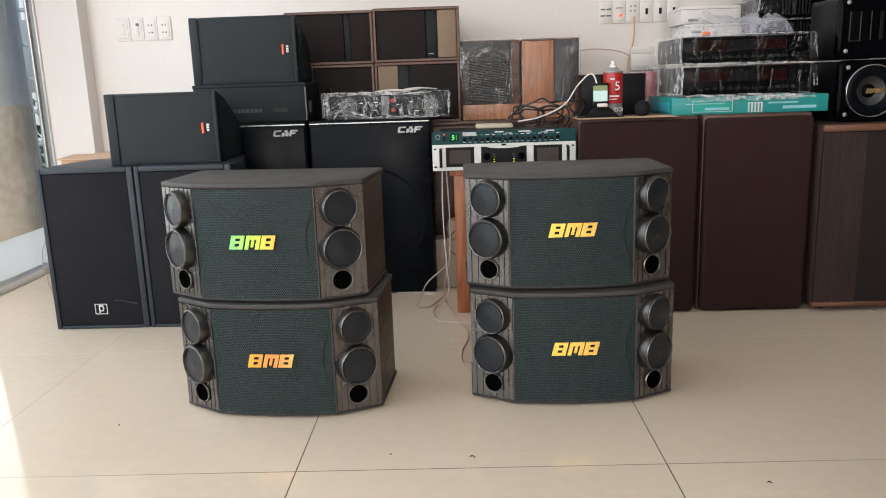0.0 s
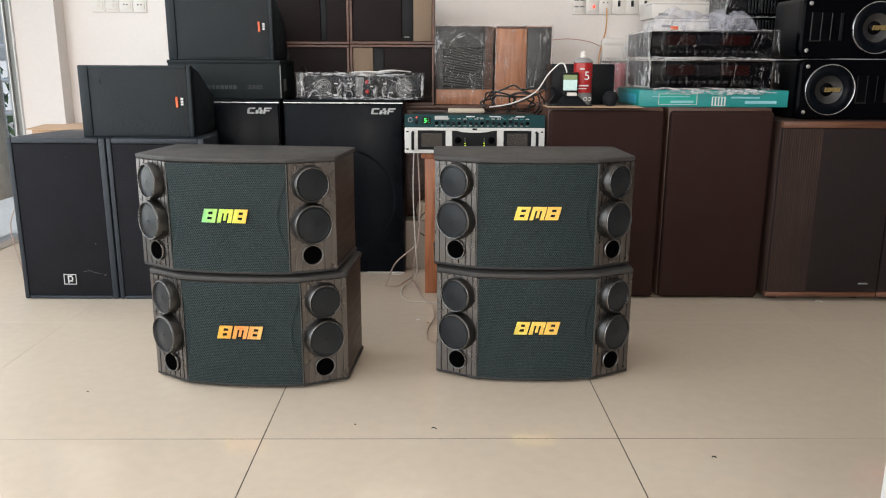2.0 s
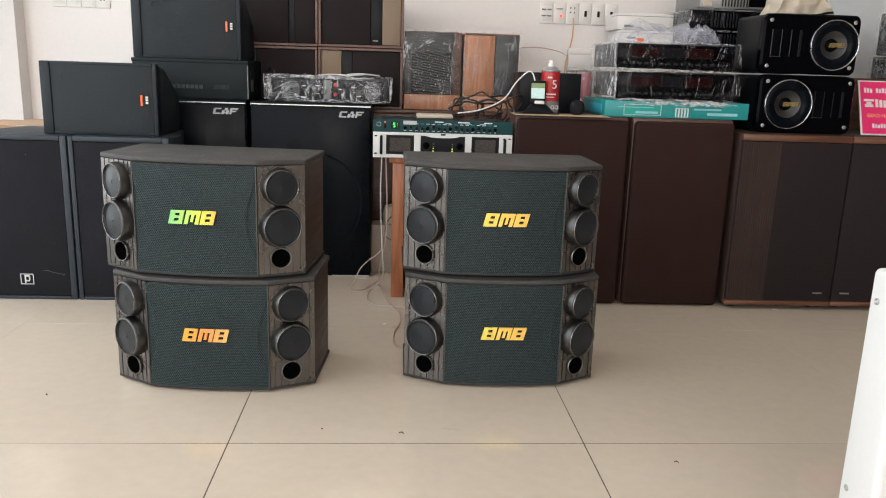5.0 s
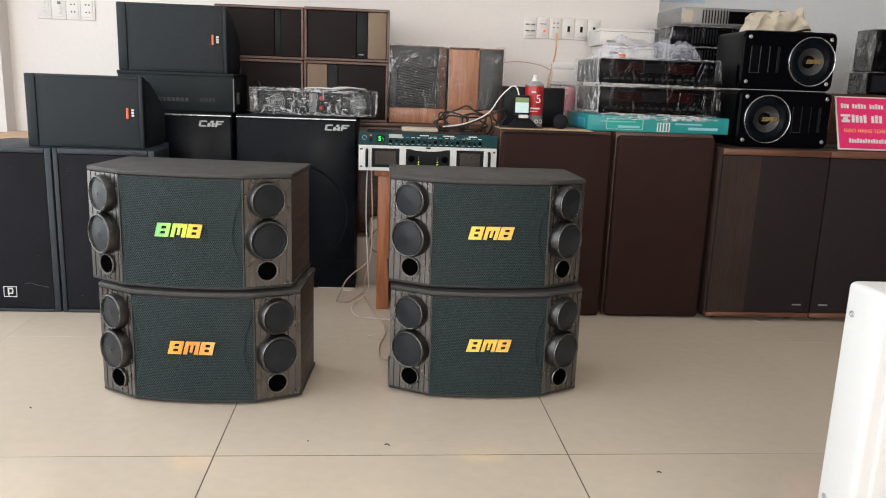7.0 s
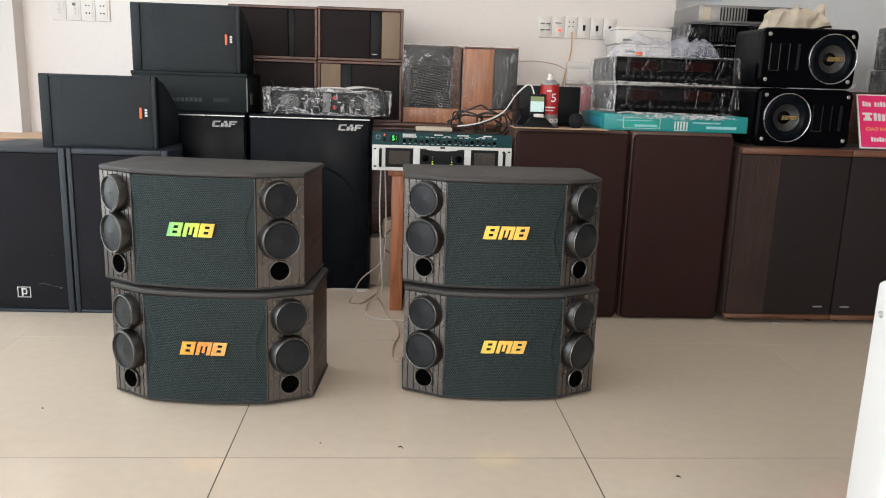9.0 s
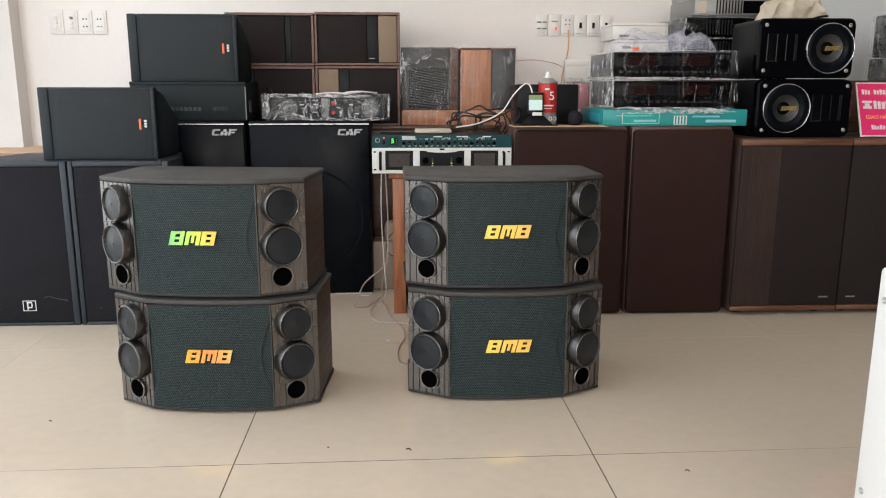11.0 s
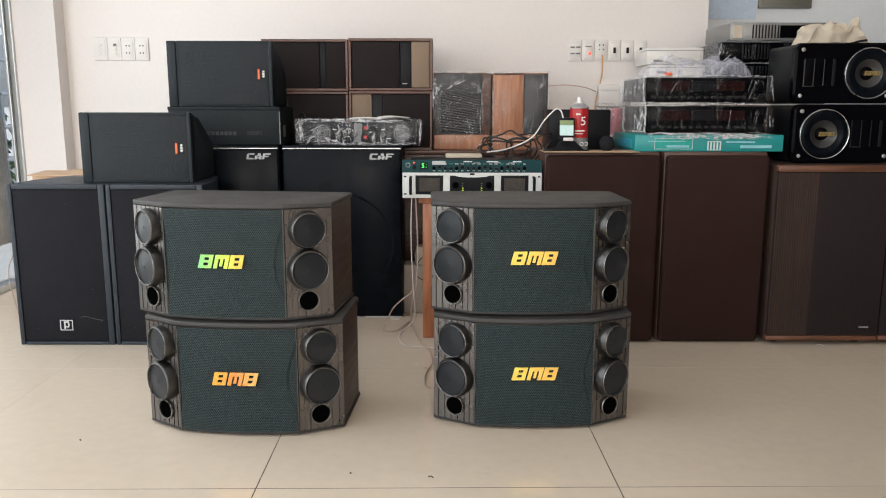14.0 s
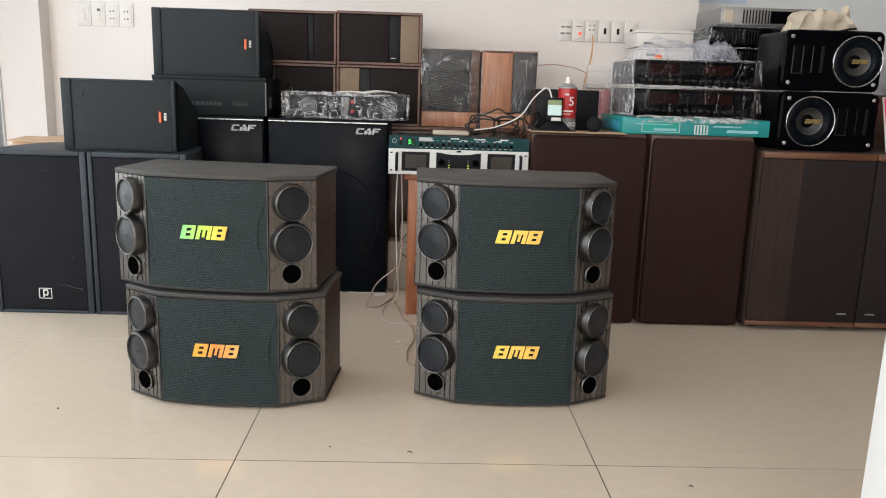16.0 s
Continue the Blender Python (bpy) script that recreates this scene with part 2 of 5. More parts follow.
CASE = mat("case_leatherette", (0.009, 0.014, 0.016), 0.55, var=0.25, grain=250, bump=0.5, spec=0.2)
CAFM = mat("sub_black_paint", (0.0030, 0.0045, 0.0070), 0.30, var=0.2, grain=300, spec=0.07, rvar=0.3)
SILVER = mat("silver_trim", (0.66, 0.66, 0.66), 0.28, 0.9)
STEEL = mat("brushed_steel", (0.52, 0.53, 0.53), 0.35, 0.85, stretch=(1, 30, 30))
AMPFACE = mat("silver_grey_faceplate", (0.66, 0.67, 0.66), 0.42, 0.1, var=0.05)
TEALFACE = mat("teal_faceplate", (0.006, 0.044, 0.050), 0.55, 0.1, spec=0.25)
TEALBOX = mat("teal_carton", (0.015, 0.27, 0.27), 0.45, var=0.08)
WHITE = mat("white_plastic", (0.72, 0.69, 0.66), 0.4, var=0.03)
WHITEPAINT = mat("white_lacquer", (0.70, 0.70, 0.70), 0.45, var=0.02, bump=0.05)
PRINT = mat("white_print", (0.7, 0.7, 0.7), 0.5)
GREYPRINT = mat("grey_print", (0.16, 0.165, 0.165), 0.5)
RED = mat("red_lacquer", (0.42, 0.018, 0.02), 0.3)
REDLIT = mat("red_pilot_light", (1.0, 0.06, 0.03), 0.3, emit=1.5)
GREENLIT = mat("green_display", (0.05, 1.0, 0.12), 0.3, emit=1.6)
YELLOWLIT = mat("yellow_led", (0.75, 1.0, 0.05), 0.3, emit=0.9)
SCREEN = mat("lit_screen_pale", (0.45, 0.62, 0.60), 0.3, emit=0.25)
SCREENG = mat("lit_screen_green", (0.16, 0.22, 0.08), 0.3, emit=0.18)
ORANGE = mat("orange_badge", (0.75, 0.13, 0.04), 0.4)
PINK = mat("magenta_sign", (0.78, 0.03, 0.16), 0.35, var=0.05)
YELLOW = mat("yellow_print", (0.85, 0.5, 0.12), 0.5)
CARD = mat("cardboard", (0.50, 0.34, 0.22), 0.8, var=0.12)
CLOTHBAG = mat("cream_cloth", (0.52, 0.45, 0.36), 0.85, var=0.1, grain=200)
BROWNCLOTH = mat("brown_speaker_cloth", (0.027, 0.0118, 0.0098), 0.9, var=0.14, grain=500, bump=0.5, spec=0.2)
FLOORCLOTH = mat("brown_black_cloth", (0.0215, 0.0160, 0.0165), 0.9, var=0.25, scale=5, grain=260, bump=0.5, spec=0.15, stretch=(1, 1, 0.15))
BROWNEDGE = mat("brown_laminate", (0.088, 0.042, 0.030), 0.5, var=0.15)
DARKCLOTH = mat("dark_speaker_cloth", (0.019, 0.0145, 0.0145), 0.9, var=0.12, grain=500, bump=0.5, spec=0.2)
TANCLOTH = mat("tan_grille_cloth", (0.23, 0.165, 0.115), 0.9, var=0.1, grain=400)
WOODRED = wood("reddish_veneer", (0.055, 0.020, 0.012), (0.12, 0.044, 0.025), (1.2, 14, 14))
WOODDARK = wood("walnut_veneer", (0.05, 0.022, 0.014), (0.11, 0.047, 0.028), (1.2, 14, 14))
WOODSLAT = wood("walnut_slat", (0.020, 0.0092, 0.0065), (0.044, 0.0205, 0.0135), rough=0.75)
WOODRAIL = wood("brown_rail_veneer", (0.085, 0.034, 0.018), (0.17, 0.072, 0.040), (1.2, 14, 14))
WOODORANGE = wood("orange_veneer", (0.27, 0.10, 0.045), (0.46, 0.20, 0.10))
TABLE = wood("varnished_table_wood", (0.27, 0.085, 0.035), (0.44, 0.17, 0.08))
LOUVRE = mat("black_louvre", (0.026, 0.026, 0.027), 0.5, var=0.2)
FILM = film_wrap("stretch_film", high=0.17)
FILMDENSE = film_wrap("bubble_film", (0.8, 0.81, 0.84), 0.03, 0.85, 0.54)
FILMMID = film_wrap("loose_film", (0.85, 0.86, 0.88), 0.015, 0.42, 0.60)
ENDFILM = film_wrap("end_film", (0.72, 0.72, 0.73), 0.08, 0.55, 0.50)
FOLD = film_fold("gathered_film", dense=0.62)
FOLDSOFT = film_fold("gathered_film_thin", dense=0.42)
BAGM = film_wrap("milky_bag_film", (0.60, 0.61, 0.72), 0.16, 0.50, 0.46)
VENTSCREEN = perforated("vent_screen", (0.10, 0.085, 0.075), (0.01, 0.01, 0.01), 0.004)
CASEPRINT = mat("faint_print", (0.024, 0.031, 0.033), 0.5)
METERR = mat("meter_brown", (0.011, 0.0012, 0.0012), 0.3, spec=0.05)
METERG = mat("meter_grey", (0.006, 0.006, 0.008), 0.3, spec=0.05)
CABLEK = mat("black_cable", (0.012, 0.012, 0.012), 0.5)
CABLEW = mat("white_cable", (0.7, 0.68, 0.66), 0.45)
CABLEC = mat("clear_pinkish_cable", (0.42, 0.32, 0.28), 0.4)
CABLEG = mat("off_white_cable", (0.58, 0.54, 0.50), 0.45)
CABLEO = mat("orange_cable", (0.62, 0.34, 0.14), 0.5)
CONE = mat("grey_cone", (0.085, 0.085, 0.088), 0.36, 0.7)
CONCRETE = mat("weathered_concrete", (0.42, 0.33, 0.24), 0.9, var=0.35, scale=2.5, grain=20, bump=0.4)
ASPHALT = mat("outdoor_paving", (0.30, 0.30, 0.29), 0.9, var=0.2)
FOLIAGE = mat("foliage", (0.06, 0.10, 0.05), 0.6, var=0.4)
# Iridescent sheen of the foil is painted in as fixed colours along x.
GOLD = foil("gold_foil", [(0.75, 0.62, 0.12), (0.85, 0.55, 0.12), (0.8, 0.5, 0.12)])
GOLDOR = foil("orange_gold_foil", [(0.85, 0.50, 0.08), (0.85, 0.33, 0.10), (0.85, 0.55, 0.18)])
GOLDGR = foil("green_gold_foil", [(0.25, 0.62, 0.25), (0.55, 0.75, 0.12), (0.9, 0.5, 0.10)])
DULLSILVER = mat("dull_silver", (0.36, 0.37, 0.38), 0.4, 0.5)
DULLGOLD = mat("dull_gold", (0.40, 0.30, 0.12), 0.35, 0.7)

# ---- mesh helpers ----


def box(bm, x0, x1, y0, y1, z0, z1, m=None):
    r = bmesh.ops.create_cube(bm, size=1)
    bmesh.ops.transform(bm, matrix=Matrix.Translation(((x0 + x1) / 2, (y0 + y1) / 2, (z0 + z1) / 2)) @ Matrix.Diagonal((abs(x1 - x0), abs(y1 - y0), abs(z1 - z0), 1)), verts=r["verts"])
    if m:
        bmesh.ops.transform(bm, matrix=m, verts=r["verts"])
    return r["verts"]


def bevel(bm, w, seg=2):
    bmesh.ops.bevel(bm, geom=list(bm.edges), offset=w, segments=seg, affect="EDGES", profile=0.5, clamp_overlap=True)
    return bm


def rbox(x0, x1, y0, y1, z0, z1, w=0.004, seg=2, m=None):
    bm = bmesh.new()
    box(bm, x0, x1, y0, y1, z0, z1)
    bevel(bm, w, seg)
    if m:
        bmesh.ops.transform(bm, matrix=m, verts=bm.verts)
    return bm


def prism(poly, z0, z1, w=0.0, seg=2):
    """A plan outline raised from z0 to z1."""
    bm = bmesh.new()
    lo = [bm.verts.new((x, y, z0)) for x, y in poly]
    hi = [bm.verts.new((x, y, z1)) for x, y in poly]
    bm.faces.new(lo[::-1]), bm.faces.new(hi)
    k = len(poly)
    for i in range(k):
        bm.faces.new((lo[i], lo[(i + 1) % k], hi[(i + 1) % k], hi[i]))
    bmesh.ops.recalc_face_normals(bm, faces=bm.faces)
    if w:
        bevel(bm, w, seg)
    return bm


def lathe(profile, m=None, n=40, bm=None):
    """Turns (radius, height) pairs round local z."""
    bm = bm or bmesh.new()
    rings = []
    made = []
    for r, h in profile:
        if r < 1e-6:
            ring = [bm.verts.new((0, 0, h))]
        else:
            ring = [bm.verts.new((r * math.cos(2 * math.pi * i / n), r * math.sin(2 * math.pi * i / n), h)) for i in range(n)]
        rings.append(ring)
        made += ring
    for a, c in zip(rings, rings[1:]):
        for i in range(n):
            j = (i + 1) % n
            if len(a) == 1 and len(c) == 1:
                continue
            if len(a) == 1:
                bm.faces.new((a[0], c[i], c[j]))
            elif len(c) == 1:
                bm.faces.new((a[i], a[j], c[0]))
            else:
                bm.faces.new((a[i], a[j], c[j], c[i]))
    if m:
        bmesh.ops.transform(bm, matrix=m, verts=made)
    return bm


def tube(points, r, n=7, sub=6):
    """A round cable through the points."""
    pts = [Vector(p) for p in points]
    path = []
    for i in range(len(pts) - 1):
        p0, p1, p2, p3 = pts[max(i - 1, 0)], pts[i], pts[i + 1], pts[min(i + 2, len(pts) - 1)]
        for k in range(sub):
            t = k / sub
            path.append(0.5 * (2 * p1 + (p2 - p0) * t + (2 * p0 - 5 * p1 + 4 * p2 - p3) * t * t + (3 * p1 - p0 - 3 * p2 + p3) * t ** 3))
    path.append(pts[-1])
    bm = bmesh.new()
    rings = []
    for i, p in enumerate(path):
        d = (path[min(i + 1, len(path) - 1)] - path[max(i - 1, 0)]).normalized()
        u = d.orthogonal().normalized() if not rings else (u - d * u.dot(d)).normalized()
        v = d.cross(u)
        rings.append([bm.verts.new(p + r * (u * math.cos(2 * math.pi * k / n) + v * math.sin(2 * math.pi * k / n))) for k in range(n)])
    for a, c in zip(rings, rings[1:]):
        for k in range(n):
            bm.faces.new((a[k], a[(k + 1) % n], c[(k + 1) % n], c[k]))
    bm.faces.new(rings[0][::-1]), bm.faces.new(rings[-1])
    return bm


def crumpled(x0, x1, y0, y1, z0, z1, amp=0.004, cuts=10, freq=14, seed=0.0, slump=0.0):
    """A box of loose film or cloth with a wrinkled surface."""
    bm = bmesh.new()
    bmesh.ops.create_cube(bm, size=1)
    bmesh.ops.subdivide_edges(bm, edges=bm.edges, cuts=cuts, use_grid_fill=True)
    for v in bm.verts:
        c = v.co.copy()
        k = 1.0 - slump * max(0.0, c.z + 0.5) * (0.6 + noise.noise(Vector((c.x * 3 + seed, c.y * 3, 1))))
        p = Vector(((x0 + x1) / 2 + c.x * (x1 - x0) * (1 - slump * 0.5 * max(0, c.z + 0.5)), (y0 + y1) / 2 + c.y * (y1 - y0), z0 + (c.z + 0.5) * (z1 - z0) * k))
        d = noise.noise_vector(p * freq + Vector((seed, seed, seed)))
        v.co = p + d * amp * (1 if c.z > -0.49 else 0.2)
    return bm


def folds(strips, seed):
    """Creases of gathered film: thin wavy ribbons from point to point, each (start, end, width, strands, spread)."""
    bm = bmesh.new()
    rnd = random.Random(seed)
    for a, c, w, count, spread in strips:
        a, c = Vector(a), Vector(c)
        way = (c - a).normalized()
        side = way.cross(Vector((0, 1, 0)) if abs(c.y - a.y) < 0.05 else Vector((1, 0, 0))).normalized()
        for _ in range(count):
            o, o2 = side * rnd.uniform(-spread, spread), side * rnd.uniform(-spread, spread)
            lo, hi = sorted((rnd.uniform(0, 0.45), rnd.uniform(0.55, 1.0))) if spread > 0.004 else (0.0, 1.0)
            ww, ph = w * rnd.uniform(0.5, 1.3), rnd.uniform(0, 50)
            n = max(6, int((c - a).length * (hi - lo) / 0.010))
            rows = []
            for i in range(n + 1):
                t = lo + (hi - lo) * i / n
                k = noise.noise(Vector((t * (c - a).length * 22, ph, seed)))
                q = a.lerp(c, t) + o.lerp(o2, t) + side * k * max(w, spread * 0.12) + Vector((0, -0.0015 * abs(k), 0))
                h = ww * (0.25 + 0.75 * abs(noise.noise(Vector((t * (c - a).length * 45, ph + 9, 3))) * 1.6)) * (0.15 if i in (0, n) else 1.0)
                lift = Vector((0, -0.5, 0)) * h if abs(side.y) < 0.5 else Vector((-0.5, 0, 0)) * h
                rows.append((bm.verts.new(q - side * h * 0.5), bm.verts.new(q + lift), bm.verts.new(q + side * h * 0.5)))
            for p, q in zip(rows, rows[1:]):
                bm.faces.new((p[0], p[1], q[1], q[0])), bm.faces.new((p[1], p[2], q[2], q[1]))
    return bm


def part(name, bm, material, parent, label="", smooth=True):
    me = bpy.data.meshes.new(name)
    bmesh.ops.recalc_face_normals(bm, faces=bm.faces)
    bm.to_mesh(me)
    bm.free()
    me.materials.append(material)
    if smooth:
        me.shade_smooth()
        me.set_sharp_from_angle(angle=radians(35))
    ob = new(name, me)
    ob.parent = parent
    if label:
        ob["label"] = label
    if name == "film_fold":  # a crowd of tiny creases
        ob["kind"] = "stuff"
    return ob


def thing(name, label, category, x=0.0, y=0.0, z=0.0, rz=0.0, group="", kind="", rx=0.0):
    ob = new(name)
    ob.empty_display_size = 0.05
    ob.matrix_basis = pose(x, y, z, rx, 0, rz)
    return tagged(ob, label, category, group, kind)


def solid(name, bm, material, label, category="", kind="", x=0.0, y=0.0, z=0.0, rz=0.0, group=""):
    ob = part(name, bm, material, None)
    ob.matrix_basis = pose(x, y, z, 0, 0, rz)
    return tagged(ob, label, category, group, kind)


def text(name, body, size, material, parent, m, label=""):
    cu = bpy.data.curves.new(name, "FONT")
    cu.body, cu.size, cu.extrude, cu.align_x, cu.align_y = body, size, 0.0004, "CENTER", "CENTER"
    tmp = bpy.data.objects.new(name, cu)
    me = bpy.data.meshes.new_from_object(tmp)
    bpy.data.objects.remove(tmp)
    me.materials.clear()
    me.materials.append(material)
    ob = new(name, me)
    ob.parent, ob.matrix_basis = parent, m
    if label:
        ob["label"] = label
    return ob


FRONT = pose(0, 0, 0, 90, 0, 0)  # local z turns to face -y

# ---- structure ----
TS, JOINT = 0.8, 0.0028


def wall(name, *b, material=None, label="white painted plaster wall"):
    bm = bmesh.new()
    for q in b:
        box(bm, *q)
    return solid(name, bm, material or WALL, label, kind="structure")


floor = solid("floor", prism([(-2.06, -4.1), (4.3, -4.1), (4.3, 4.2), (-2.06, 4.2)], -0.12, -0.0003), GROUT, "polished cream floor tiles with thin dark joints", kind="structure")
wall("wall_north", (-1.96, 1.235, 3.8, 4.2, 0, 3.1))
wall("wall_alcove", (1.235, 4.3, 4.06, 4.2, 0, 3.1), material=WALL_COOL, label="cool white painted wall set back beside the main wall")
# Unseen wall, made dark brown so it bounces little light from the right.
wall("wall_east", (4.2, 4.35, -4.1, 4.06, 0, 3.1), material=mat("unseen_wall_dark", (0.075, 0.058, 0.046), 0.7), label="unseen side wall, kept dark to cut light from the right")
# Unseen wall; its right piece is added to block light from right behind.
wall("wall_south_unseen", (-2.05, -1.9, -4.1, -3.95, 0, 3.1), (1.7, 4.2, -4.1, -3.95, 0, 3.1), (-1.9, 1.7, -4.1, -3.95, 2.9, 3.1))
wall("wall_west", (-2.05, -1.9, -3.95, -3.0, 0, 3.1), (-2.05, -1.9, -3.0, 3.72, 2.75, 3.1))
wall("ceiling", (-2.05, 4.3, -4.1, 4.2, 3.1, 3.25), material=CEIL, label="white ceiling")
wall("pilaster", (-1.913, -1.760, 3.715, 3.8, 0, 3.1), label="white painted pilaster at the end of the glazing")
wall("trim", (-1.760, -1.724, 3.711, 3.8, 0, 3.1), label="white door trim beside the pilaster")

win = tagged(thing("window_1", "full-height glass shopfront in an aluminium frame", "window", -1.998, 0, 0), kind="structure")
part("window_frame", rbox(0.044, 0.057, 3.690, 3.716, 0, 2.75, 0.003), ALU, win)
# Middle strip is the same aluminium, its shade put into a darker colour.
part("window_frame", rbox(0.058, 0.077, 3.704, 3.716, 0, 2.75, 0.002), mat("shaded_aluminium", (0.30, 0.31, 0.31), 0.5, 0.6), win)
part("window_frame", rbox(0.078, 0.084, 3.698, 3.716, 0, 2.75, 0.002), ALU, win)
for yy in (0.6, -3.0):
    part("window_frame", rbox(-0.03, 0.03, yy, yy + 0.05, 0, 2.75, 0.004), ALU, win)
part("window_sill", rbox(-0.03, 0.03, -2.95, 3.69, 0, 0.035, 0.004), ALU, win)
part("window_sill", rbox(-0.03, 0.03, -2.95, 3.69, 2.70, 2.75, 0.004), ALU, win)
for y0, y1 in ((0.65, 3.692), (-2.95, 0.6)):
    p = part("pane", rbox(-0.004, 0.004, y0, y1, 0.035, 2.70, 0.001, 1), GLASS, win)
    p.visible_shadow = False

# outdoors, seen through the glass
solid("ground", prism([(-60, -60), (60, -60), (60, 80), (-60, 80)], -0.3, -0.13), ASPHALT, "grey paving outside", kind="structure")
solid("pavement", rbox(-2.75, -2.06, -4, 9, -0.13, -0.02, 0.01), mat("pale_step", (0.74, 0.73, 0.70), 0.6), "pale raised step outside the glass", kind="structure")
pil = thing("concrete_pillar", "round concrete pillar outside, grey above tan render", "pillar", -3.30, 5.35, -0.13)
part("base", lathe([(0.0, 0), (0.345, 0), (0.342, 0.88), (0, 0.88)], n=28), CONCRETE, pil, "stained tan render")
part("shaft", lathe([(0.335, 0.87), (0.339, 0.885), (0.335, 3.4), (0, 3.4)], n=28), mat("pillar_grey", (0.37, 0.375, 0.365), 0.6, var=0.35, scale=3), pil, "grey upper part")
gate = thing("metal_gate", "grey metal rung gate standing outside", "gate", -3.62, 6.6, -0.13)
for gx in (0.0, 0.34):
    part("post", rbox(gx - 0.02, gx + 0.02, -0.02, 0.02, 0, 2.6, 0.004), ALU, gate)
for k in range(9):
    part("rung", rbox(0.02, 0.32, -0.012, 0.012, 0.25 + 0.27 * k, 0.28 + 0.27 * k, 0.003), ALU, gate)
far = thing("far_house", "pale house with grey roof across the street", "house", -9, 16, -0.13)
part("wall", rbox(-6, 6, 0, 5, 0, 4.2, 0.02), mat("house_plaster", (0.62, 0.64, 0.66), 0.8), far)
part("roof", rbox(-6.3, 6.3, -0.4, 5.3, 4.2, 4.5, 0.02), mat("house_roof", (0.25, 0.25, 0.27), 0.7), far)
for k in range(5):
    part("window", rbox(-5 + 2.2 * k, -3.8 + 2.2 * k, -0.03, 0.02, 1.0, 2.4, 0.01), mat("house_window", (0.22, 0.24, 0.26), 0.3), far)
rng = random.Random(4)
bm = bmesh.new()
for k in range(420):
    c = Vector((rng.gauss(0, 0.5), rng.gauss(0, 0.3), abs(rng.gauss(0.45, 0.3))))
    m = Matrix.Translation(c) @ Euler((rng.uniform(0, 6), rng.uniform(0, 6), rng.uniform(0, 6))).to_matrix().to_4x4()
    vs = [bm.verts.new(m @ Vector(q)) for q in ((-0.05, 0, 0), (0, -0.025, 0.01), (0.06, 0, 0), (0, 0.025, 0.01))]
    bm.faces.new(vs)
solid("hedge", bm, FOLIAGE, "low green shrubs across the paving", "shrub", kind="stuff", x=-3.9, y=7.6, z=-0.13)

# ---- the four karaoke speakers ----
SPK = 0.297
OUT = [(-0.260, 0.057), (-0.154, 0.0), (-0.08, -0.010), (0.0, -0.0135), (0.08, -0.010), (0.154, 0.0), (0.260, 0.057), (0.260, 0.285), (0.250, 0.298), (-0.250, 0.298), (-0.260, 0.285)]


def badge(material, w, h, parent, m, label, open_plates=False):
    """Three slanted foil plates in a row, pierced with slots."""
    slotted = ((0.0, 0.34, 0.0, 1.0), (0.66, 0.94, 0.0, 1.0), (0.34, 0.66, 0.80, 1.0), (0.34, 0.66, 0.42, 0.60), (0.34, 0.66, 0.0, 0.22))
    clipped = (((0.0, 0.28, 0.10, 0.90), (0.10, 0.95, 0.78, 1.0), (0.10, 0.95, 0.0, 0.22)),
               ((0.35, 0.75, 0.62, 1.0), (0.05, 0.38, 0.0, 0.62), (0.62, 0.95, 0.0, 0.62), (0.38, 0.62, 0.18, 0.36)),
               ((0.0, 0.28, 0.0, 1.0), (0.28, 1.0, 0.78, 1.0), (0.28, 0.80, 0.38, 0.58)))
    combed = ((0.0, 0.27, 0.0, 1.0), (0.27, 0.73, 0.70, 1.0), (0.40, 0.60, 0.16, 0.70), (0.73, 1.0, 0.0, 1.0))
    for k in range(3):
        bm = bmesh.new()
        x0 = -w / 2 + k * w / 3
        pw = w / 3 - 0.02 * w
        sk = 0.26 * h
        for a, c, z0, z1 in (clipped[k] if open_plates else combed if k == 1 else slotted):
            co = [(x0 + a * pw + sk * (z0 - 0.5), z0), (x0 + c * pw + sk * (z0 - 0.5), z0), (x0 + c * pw + sk * (z1 - 0.5), z1), (x0 + a * pw + sk * (z1 - 0.5), z1)]
            lo = [bm.verts.new((px, -0.0022, (pz - 0.5) * h)) for px, pz in co]
            hi = [bm.verts.new((px, 0.001, (pz - 0.5) * h)) for px, pz in co]
            bm.faces.new(lo), bm.faces.new(hi[::-1])
            for i in range(4):
                bm.faces.new((lo[i], hi[i], hi[(i + 1) % 4], lo[(i + 1) % 4]))
        ob = part("badge_plate", bm, material, parent, label, smooth=False)
        ob.matrix_basis = m


def driver(parent, m, r, name, deep=1.0):
    """A driver pod: flared housing, polished rim and a mesh cover."""
    def turn(profile, n=40):
        return lathe([(r * a, h * deep if h > 0 else h) for a, h in profile], m, n)

    d = part(name, turn([(1.03, -0.016), (1.03, 0.004), (1.01, 0.011), (0.97, 0.0165), (0.93, 0.0178), (0.90, 0.0155), (0.88, 0.013)]), RING, parent)
    part("rim", turn([(0.935, 0.0172), (0.92, 0.0190), (0.900, 0.0187), (0.890, 0.0155)]), RIM, d)
    part("mesh_cover", turn([(0.89, 0.0142), (0.6, 0.0152), (0.25, 0.0162), (0.09, 0.0170), (0, 0.0174)]), CLOTH, d)
    part("inner_ring", turn([(0.80, 0.0145), (0.79, 0.0157), (0.775, 0.0151)]), CLOTH, d)
    part("cap", turn([(0.06, 0.0168), (0.045, 0.0182), (0, 0.0186)], 12), CLOTH, d)


